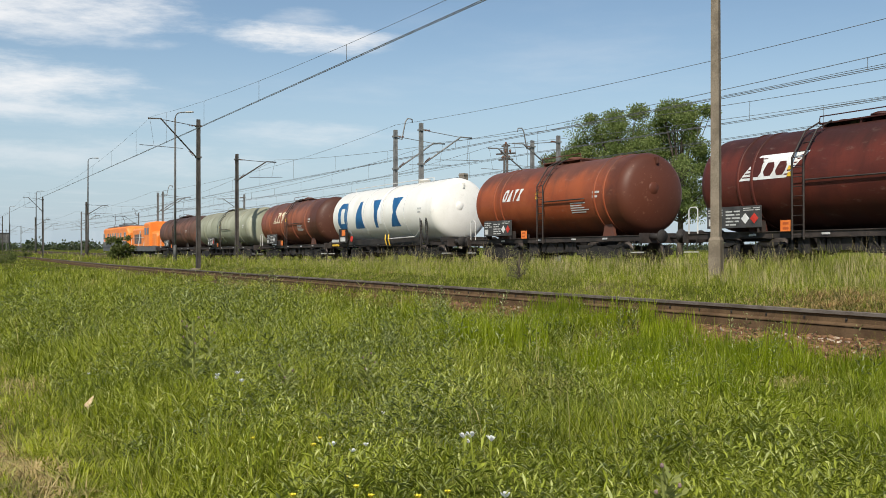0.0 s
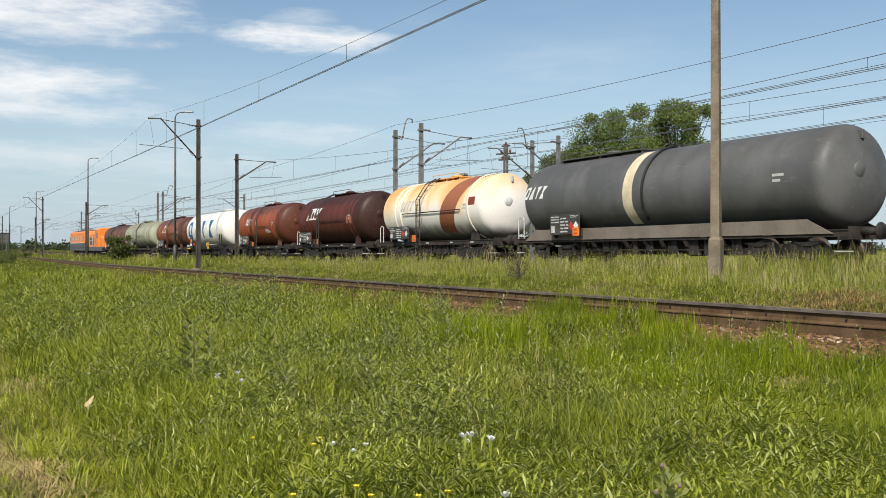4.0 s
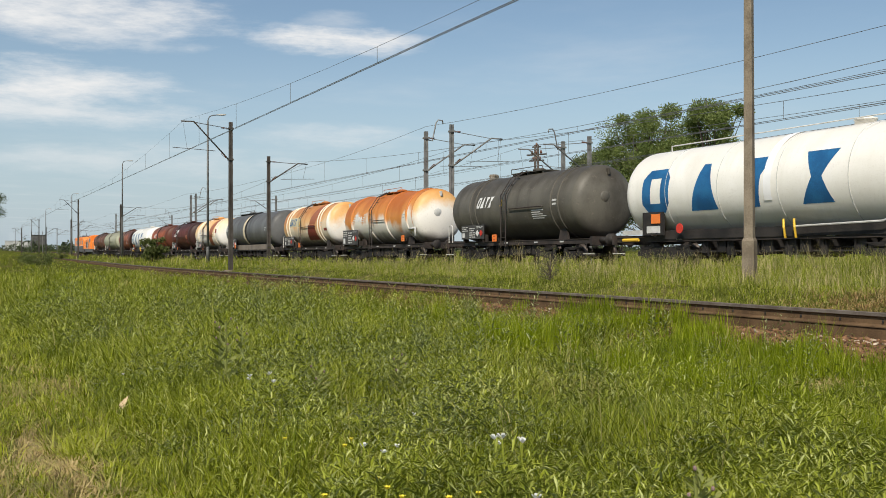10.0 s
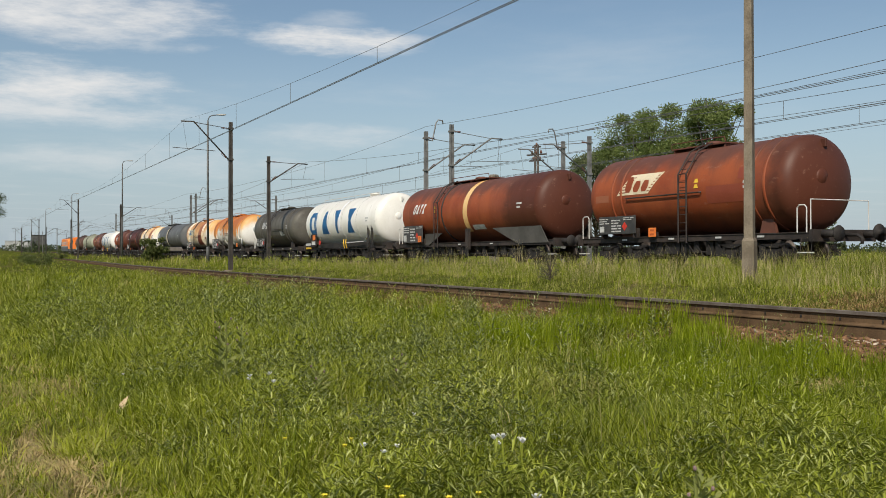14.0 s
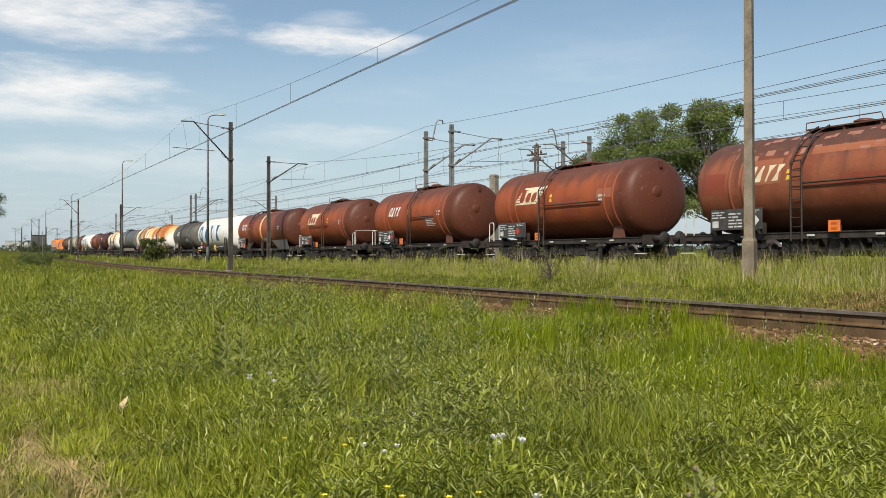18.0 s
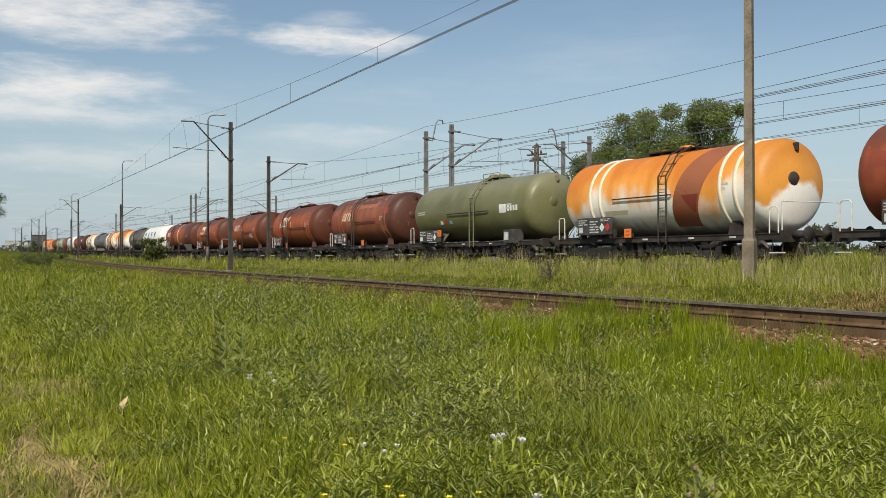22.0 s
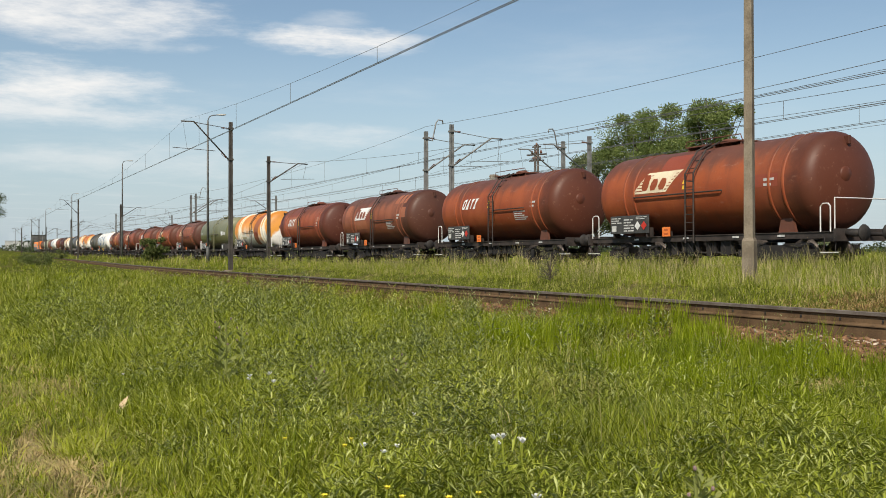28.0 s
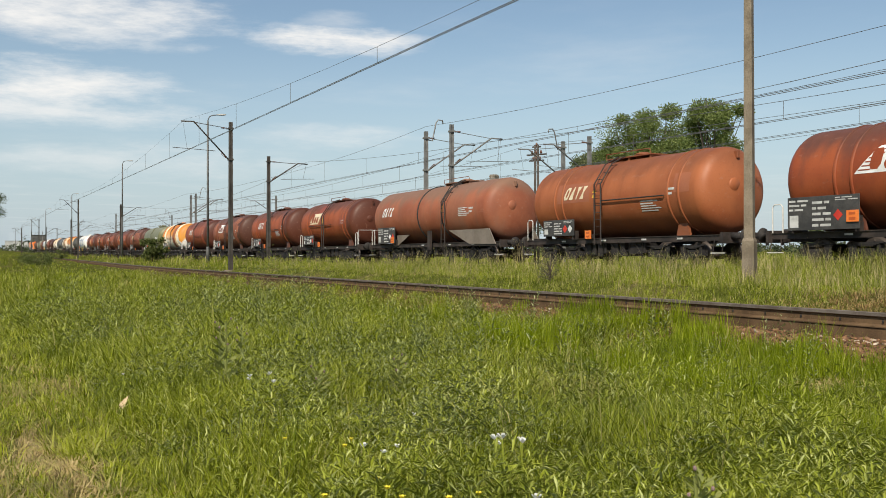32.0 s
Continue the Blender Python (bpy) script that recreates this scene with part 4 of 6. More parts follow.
# 8: long graphite wagon on a deep frame
t, tank, h = tank_wagon(-20.2, 15.9, "grey", "long graphite tank wagon with one cream band", r=1.5, logo="blocks", text=False, straps=False, seat=False, pipe=None, ladder=None,
                        plate=False, logo_x=-7.25, deck=(-6.2, -1.2))
decal(tank, "cream_band", [(-48, -.95, -.45), (-20, -1.05, -.55), (70, -.9, -.4)], M_CREAM, 1.5, "cream painted band")
bend = [(.05 + .1 * math.sin(radians(a)), -1.56 * math.cos(radians(a)), 1.56 * math.sin(radians(a))) for a in range(-40, 96, 8)]
bm = bmesh.new()
loops = []
for i, p in enumerate(bend):
    a = radians(-40 + 8 * i)
    out = Vector((0, -math.cos(a), math.sin(a)))
    loops.append([bm.verts.new(Vector(p) + .045 * (math.cos(q * math.pi / 4) * out + math.sin(q * math.pi / 4) * Vector((1, 0, 0)))) for q in range(8)])
for f, g in zip(loops, loops[1:]):
    for q in range(8):
        bm.faces.new([f[q], f[(q + 1) % 8], g[(q + 1) % 8], g[q]]).smooth = True
bm.faces.new(loops[0])
bm.faces.new(loops[-1])
bmesh.ops.recalc_face_normals(bm, faces=bm.faces)
part("hose", bm, M_HOSE, tank, "thick black hose over the tank")
skirt(t, -h + .6, -h - .1, h + .1, h - .8, 1.42, M_TANSKIRT, 1.5, "dusty tan frame plate")
info_plate(t, -h + 2.0, 1.9, 1.2, 1.98, (RD, WD))
orange_plate(t, -h + 3.5, 1.30, -1.50)
# 9
t, tank, h = tank_wagon(-33.6, 11.3, "beige", "beige tank wagon with rusty crown and maroon panel", logo="blocks", ink=M_BLUE, text=False, diamonds=(RD,), strap_mat=M_BAND, strap_size=(.12, .05), ladder=-0.55, logo_x=-3.3, plate_x=-4.6, orange_x=-1.55, pipe=(-0.6, 2.5), straps=(-4.0, -3.4, 2.95, 3.45))
decal(tank, "sand_panel", [(-2, -3.45, -.9), (24, -3.45, -.9)], M_SAND, 1.475, "sand-coloured panel behind the blocks", lift=.004)
decal(tank, "maroon_panel", [(-44, .25, 2.5), (0, .95, 2.3)], M_MAROON, 1.475, "maroon painted panel", lift=.007)
stripe(tank, 1.475, 1.15, M_STRIPE, 1.25, 1.5, 1, 84)
decal(tank, "maroon_panel", [(-18, 4.1, 4.7), (-11, 4.1, 4.7)], M_MAROON, 1.475, "small maroon panel", lift=.008)
# 10
t, tank, h = tank_wagon(-47.2, 11.9, "rust_white", "rust-topped white tank wagon with slanted striped panel", logo="open", ink=M_WHITE, text=False, diamonds=(WD, RD),
                        straps=(-3.9, -1.05, 1.4, 4.25), strap_size=(.18, .07), ladder=-0.57, plate=False, pipe=(-0.5, 1.3), logo_x=-3.7)
info_plate(t, -5.25, 2.5, 1.15, 2.05, (WD, RD), -1.55)
orange_plate(t, 3.4, 1.42)
part("drain_valve", rods([(h - 1.1, -1.35, 1.9), (h - .3, -1.35, 1.95), (h - .3, -1.35, 1.5)], .06, 8), M_BARS, t)
# 11
tank_wagon(-62.1, 11.9, "dark_grey", "dusty black tank wagon with white blocks", logo="blocks", diamonds=(WD, RD), ladder=-0.05)
# 12
white_wagon(-78.3, "clean white tank wagon with large blue blocks on its flank")


def skirted_wagon(tip, label, paint, band, logo_x=-5.4):
    t, tank, h = tank_wagon(tip, 15.1 if band else 14.7, paint, label, r=1.5, logo="blocks", diamonds=(), plate=False, straps=(-1.95,) if band else (-.6, 2.2), strap_size=(.07, .05), strap_mat=M_HOSE,
                            seat=False, pipe=None, ladder=-2.4 if band else 2.6, deck=(-2.9, 1.0) if band else (.4, 3.2), logo_x=logo_x, text=not band, overhang=1.5)
    skirt(t, -h + 2.6, -h + 2.4, -h + 3.0, -h + 4.6, 1.6, M_SKIRT if band else M_TANSKIRT, 1.5, "grey triangular skirt plate")
    skirt(t, h - 4.4, h - 2.2, h + .3, h - .3, 1.72, M_SKIRT if band else M_TANSKIRT, 1.5, "grey tapering skirt plate")
    px = -6.7 if band else -6.1
    info_plate(t, px, 2.4, 1.15, 2.05, (RD,) if band else (WD, RD))
    orange_plate(t, px + 1.9, 1.33, -1.50)
    part("leg_plate", boxed(.4, .7, -1.42, -1.3, .75, 1.75), M_FRAME, t)
    if band:
        decal(tank, "cream_band", [(-42, .35, .75), (-30, .25, .68), (72, .4, .85)], M_BAND13, 1.5, "cream painted band")
        decal(tank, "pale_panel", [(-38, .95, 2.1), (-28, .95, 2.1)], M_BARS, 1.5, "faded white panel", lift=.007)
    part("lifting_lug", boxed(h - .75, h - .3, -.62, -.5, AXIS_Z + .95, AXIS_Z + 1.35), P[paint], t)
    return t


# 13
skirted_wagon(-95.6, "long red-brown tank wagon with one cream band", "red_brown", True)
# 14 - 17
tank_wagon(-109.0, 11.0, "red_brown", "red-brown tank wagon with cream slanted panel", rail_ends="both", logo="slant", ink=M_CREAM, text=False, diamonds=(RD,), pipe=(-2.5, 1.4), patches=((-5.0, -8, .8, 10, 0), (3.0, 8, .5, 14, 1), (1.6, -20, 2.2, 22, 1)), ladder=0.6, caution=.42, logo_x=-3.1)
tank_wagon(-123.3, 11.3, "red_brown", "red-brown tank wagon with white blocks", logo="blocks", diamonds=(WD, RD), patches=((1.6, -26, 1.3, 22, 1),))
tank_wagon(-137.1, 10.95, "red_brown", "red-brown tank wagon with cream slanted panel", logo="slant", ink=M_CREAM, diamonds=(RD,), text=False, patches=((3.1, 0, .9, 14, 0), (.8, -25, 1.0, 28, 1)), ladder=-0.6, caution=.42, logo_x=-2.95, pipe=(-0.5, 3.4))
random.seed(5)
tank_wagon(-150.75, 11.2, "brown", "brown tank wagon patched with many repainted squares", logo="blocks", ink=M_CREAM, text=False, diamonds=(RD, WD),
           patches=[(-3.0, -2, 1.7, 30, 0), (.9, -12, 2.4, 14, 1), (-.3, 28, 2.9, 10, 0), (4.3, 10, .8, 14, 1), (-5.2, -10, .9, 26, 1), (3.3, -30, .9, 14, 0)]
           + [(-3.6 + random.random() * 7, 26 + random.random() * 34, .14 + random.random() * .2, 4 + random.random() * 5, 2) for _ in range(34)], ladder=-0.6, orange_x=0.36, pipe=(-0.5, 2.7))
# 18: olive wagon
t, tank, h = tank_wagon(-165.2, 12.65, "green", "olive green tank wagon with white lettering blocks", r=1.46, straps=False, seat=False, text=False, plate=False, ladder=1.0, pipe=(-1.7, 2.4), deck=(0.1, 1.7), overhang=1.5)
decal(tank, "white_square", [(-10, 3.4, 4.0), (5, 3.4, 4.0)], M_WHITE, 1.46, "white painted square")
for i in range(4):
    decal(tank, "lettering_block", [(-7.5, 4.1 + i * .24, 4.27 + i * .24), (2, 4.1 + i * .24, 4.27 + i * .24)], M_WHITE, 1.46, "plain white block")
for k in range(2):
    decal(tank, "writing", [(2 - k * 4, -5.1, -4.3), (3.8 - k * 4, -5.1, -4.3)], M_BARS, 1.46)
for x, m in ((-2.65, M_WHITE), (-2.25, M_RED), (-1.65, worn("pale_blue_label", (.12, .35, .42), (.16, .4, .48), 6, .6))):
    decal(tank, "placard", [(-24, x, x + .3), (-17, x + .05, x + .35)], m, 1.46, lift=.01)
skirt(t, -h + 2.2, -h + 2.6, -h + 3.0, -h + 3.8, 1.55, M_TANSKIRT, 1.46, "dusty tan bracket plate")
info_plate(t, -4.95, 2.5, 1.15, 1.75, (WD,))
orange_plate(t, -2.75, 1.58, -1.50)
part("equipment_box", boxed(3.75, 4.6, -1.45, -.9, 1.0, 1.6, bevel=.02), M_PLATE, t, "dark equipment box with a white label")
part("stencil_bar", boxed(3.82, 4.2, -1.456, -1.452, 1.15, 1.5), M_BARS, t)
# 19: orange and white
t, tank, h = tank_wagon(-178.45, 11.6, "orange_white", "bright orange-topped white tank wagon with stained ends", rail_ends="both", text=False, diamonds=(WD, RD), strap_mat=M_BAND, strap_size=(.12, .05), pipe=(-1.95, 1.3), ladder=0.95, straps=(-3.4, -2.8, 3.6, 4.25))
stripe(tank, 1.475, 1.0, M_STRIPE, 1.2, 1.7, -54, 88)
decal(tank, "maroon_panel", [(-30, 2.2, 2.3), (-6, 1.75, 2.6)], M_MAROON, 1.475, "maroon painted panel", lift=.008)
decal(tank, "sand_panel", [(-28, -2.6, -1.3), (-21, -2.6, -1.2)], M_SAND, 1.475, "sand-coloured patch", lift=.007)
# 20 - 23
tank_wagon(-192.15, 11.35, "maroon", "maroon tank wagon with white blocks on a red patch", logo="blocks", text=False, diamonds=(WD, RD), patches=((-3.3, -6, 2.9, 34, 0), (-4.9, 6, .9, 16, 1), (3.4, 8, .8, 12, 2)), ladder=0.1, pipe=(0.2, 3.1))
tank_wagon(-205.9, 11.6, "brown", "patchy brown tank wagon with white slanted panel", logo="slant", diamonds=(RD, WD), patches=((-2.9, -22, 2.0, 20, 0), (2.9, 30, 1.6, 26, 0), (4.2, -2, .8, 22, 0), (-4.4, 10, .7, 30, 0), (-1.0, -2, .3, 10, 1)), ladder=0.25, logo_x=-2.9, pipe=(0.3, 3.2))
tank_wagon(-219.9, 11.4, "red_brown", "red-brown tank wagon with white blocks", logo="blocks", diamonds=(WD, RD), patches=((2.0, -28, 1.2, 20, 1),))
tank_wagon(-233.1, 11.2, "red_brown", "red-brown tank wagon with cream slanted panel", rail_ends="both", logo="slant", ink=M_CREAM, text=False, diamonds=(WD, RD), pipe=(-2.8, 1.6), patches=((-1.6, 18, 1.2, 40, 1), (3.0, -5, .9, 15, 1)), ladder=0.2, logo_x=-2.9)
# 24: skirted
skirted_wagon(-250.4, "long brown tank wagon with grey skirt plates", "dusty_brown", False)
# 25, 26
tank_wagon(-264.6, 11.5, "orange_brown", "orange-brown tank wagon with cream blocks", logo="blocks", ink=M_CREAM, diamonds=(RD, WD), patches=((-3.2, -4, 2.2, 30, 0), (4.3, -2, .8, 26, 0)), ladder=-0.3, pipe=(-0.2, 3.4))
t, tank, h = tank_wagon(-278.6, 11.6, "red_brown", "red-brown tank wagon with white slanted panel", logo="slant", diamonds=(WD, RD), plate=False)
info_plate(t, -h + .2, 2.5, 1.15, 2.1, (RD,))
orange_plate(t, -h + 2.3, 1.5, -1.50)


# ---------------- engines ----------------
M_LOCO = worn("orange_engine_paint", (.78, .20, .03), (.86, .27, .05), 3, .45)
M_LOCODARK = worn("grey_engine_skirt", (.07, .075, .08), (.12, .12, .125), 4, .6)
M_GLASS = surface("dark_engine_glass", lambda n, p: (n.mix(n.noise(p, 3, 2), (.02, .025, .03), (.035, .04, .045)),), .12, 0, 0, .7)


def hull(bm, rings):
    """Join cross-sections (x, list of (y, z)) into a closed body."""
    rs = [[bm.verts.new((x, y, z)) for y, z in sec] for x, sec in rings]
    m = len(rs[0])
    for a, b in zip(rs, rs[1:]):
        for i in range(m):
            bm.faces.new((a[i], a[(i + 1) % m], b[(i + 1) % m], b[i]))
    bm.faces.new(rs[0])
    bm.faces.new(rs[-1])
    bmesh.ops.recalc_face_normals(bm, faces=bm.faces)
    return bm


def section(w, z0, z1, crown=.3):
    return [(-w, z0), (-w, z1 - crown), (-w * .88, z1 - crown * .35), (-w * .5, z1), (w * .5, z1), (w * .88, z1 - crown * .35), (w, z1 - crown), (w, z0)]


def engine_base(t, half, bogies):
    running_gear(t, half, bogies)
    part("skirt", boxed(-half + .2, half - .2, -1.42, 1.42, .75, 1.35), M_LOCODARK, t, "grey lower body side")


def electric_engine(s):
    t = tagged(new("electric_locomotive"), "orange electric locomotive with raised pantographs", "locomotive")
    half = 9.5
    engine_base(t, half, 5.4)
    part("lower_side", boxed(-half + .35, half - .35, -1.475, -1.40, 1.25, 1.95), M_LOCODARK, t, "charcoal lower body side")
    part("roof_cover", boxed(-half + 1.3, half - 1.3, -1.0, 1.0, 3.86, 3.97, bevel=.03), M_LOCODARK, t, "grey roof cover")
    body = part("body", hull(bmesh.new(), [(-half, section(1.15, 1.3, 3.1)), (-half + .5, section(1.4, 1.3, 3.75)), (-half + 1.1, section(1.45, 1.3, 3.9)),
                                           (half - 1.1, section(1.45, 1.3, 3.9)), (half - .5, section(1.4, 1.3, 3.75)), (half, section(1.15, 1.3, 3.1))]), M_LOCO, t)
    part("waist_band", boxed(-half + 1.0, half - 1.0, -1.482, -1.44, 1.95, 2.03), M_WHITE, t, "white waist band")
    for x in [-half + .9] + [-5.2 + i * 2.0 for i in range(6)] + [half - 1.9]:
        w = 1.0 if abs(x) > 6 else .75
        win = part("window", boxed(x, x + w, -1.475, -1.44, 2.35, 3.05), M_GLASS, t)
        part("window_frame", rods([(x, -1.47, 2.35), (x + w, -1.47, 2.35), (x + w, -1.47, 3.05), (x, -1.47, 3.05), (x, -1.47, 2.35)], .03, 4), M_STEEL, win)
    for sx in (-1, 1):
        part("windscreen", boxed(sx * (half - .28) - .05, sx * (half - .28) + .05, -1.0, 1.0, 2.55, 3.2), M_GLASS, t)
    for x, up in ((-4.2, 1.5), (4.0, .35)):
        p = new("pantograph")
        p.parent = t
        p.location = (x, 0, 3.95)
        for y in (-.6, .6):
            part("arm", rods([(-.9, y, 0), (.2, y, up * .5), (-.9, y * .8, up)], .03, 6), M_FRAME, p)
        part("collector", rods([(-.9, -.95, up - .1), (-.9, -.6, up + .04), (-.9, .6, up + .04), (-.9, .95, up - .1)], .03, 6), M_FRAME, p)
        part("base_frame", boxed(-1.1, .6, -.7, .7, 0, .12), M_LOCODARK, p)
    for x in (-1.5, -.4, 1.0, 2.0):
        part("roof_box", boxed(x, x + .8, -.6, .6, 3.9, 4.2), M_LOCODARK, t)
    WAGONS.append((t, s))


def diesel_engine(s):
    t = tagged(new("diesel_locomotive"), "orange diesel shunter with white slanted bands", "locomotive")
    half = 7.1
    engine_base(t, half, 3.6)
    part("hood", hull(bmesh.new(), [(-half + .2, section(1.2, 1.3, 3.0)), (-half + .9, section(1.35, 1.3, 3.5)), (1.2, section(1.35, 1.3, 3.5)), (1.25, section(1.35, 1.3, 3.5))]), M_LOCO, t)
    part("cab", hull(bmesh.new(), [(1.3, section(1.45, 1.3, 4.05)), (4.1, section(1.45, 1.3, 4.05)), (4.2, section(1.4, 1.3, 3.95))]), M_LOCO, t)
    part("rear_hood", hull(bmesh.new(), [(4.2, section(1.2, 1.3, 3.0)), (half - .3, section(1.2, 1.3, 2.9)), (half - .1, section(1.1, 1.3, 2.6))]), M_LOCO, t)
    for x in (1.6, 2.9):
        part("window", boxed(x, x + .95, -1.475, -1.44, 2.6, 3.35), M_GLASS, t)
    for x in (-5.0, -3.9, -2.8, -1.7):
        part("hood_door", boxed(x, x + .9, -1.37, -1.34, 1.6, 2.7), M_LOCODARK, t)
    for x in (-2.6, .6):
        bm = bmesh.new()
        vs = [bm.verts.new((x + a, -1.40 + b, z)) for b in (0, .03) for a, z in ((0, 1.35), (.4, 1.35), (1.5, 3.1), (1.1, 3.1))]
        for f in ((0, 1, 2, 3), (7, 6, 5, 4), (0, 4, 5, 1), (1, 5, 6, 2), (2, 6, 7, 3), (3, 7, 4, 0)):
            bm.faces.new([vs[i] for i in f])
        part("white_band", bm, M_WHITE, t, "white slanted band")
    part("exhaust", lathe([(3.4, .2), (3.95, .2), (3.96, .12)], 10, "z"), M_DARK, t)
    part("walkway_rail", rods([(-half + .3, -1.4, 1.35), (-half + .3, -1.4, 2.3), (1.2, -1.4, 2.3)], .025, 6), M_HANDRAIL, t)
    WAGONS.append((t, s))


electric_engine(131.0)
diesel_engine(112.0)

# travel of the train: speed at each of these seconds
SPEED = ((0, 9.25), (4, 9.22), (10, 9.14), (16, 8.90), (21, 8.68), (27, 8.84), (32, 9.08))


def travelled(t):
    total = 0.0
    for (a, va), (b, vb) in zip(SPEED, SPEED[1:]):
        if t <= a:
            break
        e = min(t, b)
        ve = va + (vb - va) * (e - a) / (b - a)
        total += (va + ve) / 2 * (e - a)
    return total


def on_line(s):
    """Pose on the main line, s metres down it, facing along it."""
    x = -s
    d = Vector((2.0, main_y(x + 1) - main_y(x - 1), base(x + 1) - base(x - 1)))
    return pose(x, main_y(x), base(x) + RAIL_MAIN, 0, math.degrees(-math.atan2(d.z, 2.0)), math.degrees(math.atan2(d.y, 2.0)))


# ---------------- vegetation ----------------
def plant_surface(name, tones, dry, dry_scale, dry_at, shine=.12, through=.35):
    """Leaves that let some light through: tones by island, dried patches by place."""
    m = bpy.data.materials.new(name)
    m.use_nodes = True
    n = Nodes(m.node_tree)
    p = n.add("ShaderNodeTexCoord").outputs["Object"]
    rnd = n.add("ShaderNodeNewGeometry").outputs["Random Per Island"]
    c = n.mix(n.ramp(rnd, 0.0, .6), tones[0], tones[1])
    c = n.mix(n.ramp(rnd, .6, 1.0), c, tones[2])
    patch = n.noise(p, dry_scale, 4, .6)
    c = n.mix(n.math("MULTIPLY", n.ramp(patch, dry_at, dry_at + .16), .75), c, dry)
    lush = n.noise(p, dry_scale * 2.3, 3, .6)
    c = n.mix(n.math("MULTIPLY", n.ramp(lush, .46, .60), .72), c, n.mix(.6, c, (.045, .082, .013)))
    d = n.add("ShaderNodeBsdfPrincipled", Roughness=.48)
    n.put(d, "Specular IOR Level", shine)
    n.put(d, "Base Color", c)
    tr = n.add("ShaderNodeBsdfTranslucent")
    n.put(tr, "Color", c)
    mixed = n.add("ShaderNodeMixShader", Fac=through)
    n.tree.links.new(d.outputs[0], mixed.inputs[1])
    n.tree.links.new(tr.outputs[0], mixed.inputs[2])
    o = n.add("ShaderNodeOutputMaterial")
    n.put(o, "Surface", mixed.outputs[0])
    return m


M_GRASS = plant_surface("meadow_grass_blades", ((0.140, 0.170, 0.009), (0.298, 0.338, 0.022), (0.520, 0.530, 0.145)), (.56, .46, .17), .35, .57, .12, .38)
M_TALL = plant_surface("tall_seeding_grass", ((0.195, 0.245, 0.018), (0.350, 0.385, 0.042), (0.620, 0.540, 0.240)), (.62, .50, .23), .30, .56, .12, .42)
M_HERB = plant_surface("broad_herb_leaves", ((0.27, 0.31, 0.028), (0.42, 0.46, 0.075), (0.60, 0.63, 0.25)), (.46, .44, .16), .5, .62, .12, .38)
M_LEAF = plant_surface("tree_leaves", ((.128, .172, .050), (.205, .258, .080), (.31, .36, .135)), (.15, .18, .06), .2, .6, .12, .4)
M_DARKLEAF = plant_surface("dark_shrub_leaves", ((.12, .145, .075), (.17, .195, .095), (.23, .25, .125)), (.13, .145, .08), .4, .6, .12, .4)
M_BARK = worn("furrowed_bark", (.07, .055, .04), (.15, .12, .09), 5, .9, bump=.03)
rng = np.random.default_rng(7)


def raw_mesh(name, verts, faces_idx, sizes, material, label, category, smooth=False):
    """A mesh from arrays: corner indices and the number of corners of each face."""
    me = bpy.data.meshes.new(name)
    me.vertices.add(len(verts))
    me.vertices.foreach_set("co", np.ascontiguousarray(verts, dtype=np.float32).ravel())
    me.loops.add(len(faces_idx))
    me.loops.foreach_set("vertex_index", faces_idx.astype(np.int32))
    me.polygons.add(len(sizes))
    starts = np.concatenate([[0], np.cumsum(sizes)[:-1]])
    me.polygons.foreach_set("loop_start", starts.astype(np.int32))
    me.polygons.foreach_set("loop_total", sizes.astype(np.int32))
    me.update(calc_edges=True)
    me.validate()
    me.materials.append(material)
    ob = new(name, me)
    return tagged(ob, label, category, kind="stuff") if category else ob


def blades(pos, height, width, lean, heading):
    """Bent blades: a root quad and a tip triangle each."""
    k = len(pos)
    a = heading
    side = np.stack([np.cos(a), np.sin(a), np.zeros(k)], 1) * (width / 2)[:, None]
    fall = np.stack([-np.sin(a), np.cos(a), np.zeros(k)], 1)
    mid = pos + fall * (lean * height * .35)[:, None] + np.array([0, 0, 1.0]) * (height * .55)[:, None]
    tip = pos + fall * (lean * height)[:, None] + np.array([0, 0, 1.0]) * (height * (1 - .25 * lean))[:, None]
    v = np.stack([pos - side * .7, pos + side * .7, mid + side, mid - side, tip], 1).reshape(-1, 3)
    o = np.arange(k)[:, None] * 5
    idx = np.concatenate([o + np.array([[0, 1, 2, 3]]), o + np.array([[3, 2, 4]])], 1).ravel()
    return v, idx, np.tile([4, 3], k)


def scatter(count, r0, r1, az0=33, az1=92):
    """Places round the viewer, evenly dense as seen."""
    r = np.exp(rng.uniform(math.log(r0), math.log(r1), count))
    a = np.radians(rng.uniform(az0, az1, count))
    return -np.sin(a) * r, np.cos(a) * r, r


def heights(x, y):
    return np.array([land(p, q) for p, q in zip(x, y)])


def lumps(x, y, scale, seed):
    return np.array([noise.noise((p * scale, q * scale, seed)) for p, q in zip(x, y)])


def siding_gap(x, y):
    return y - np.array([siding_y(p) for p in x])


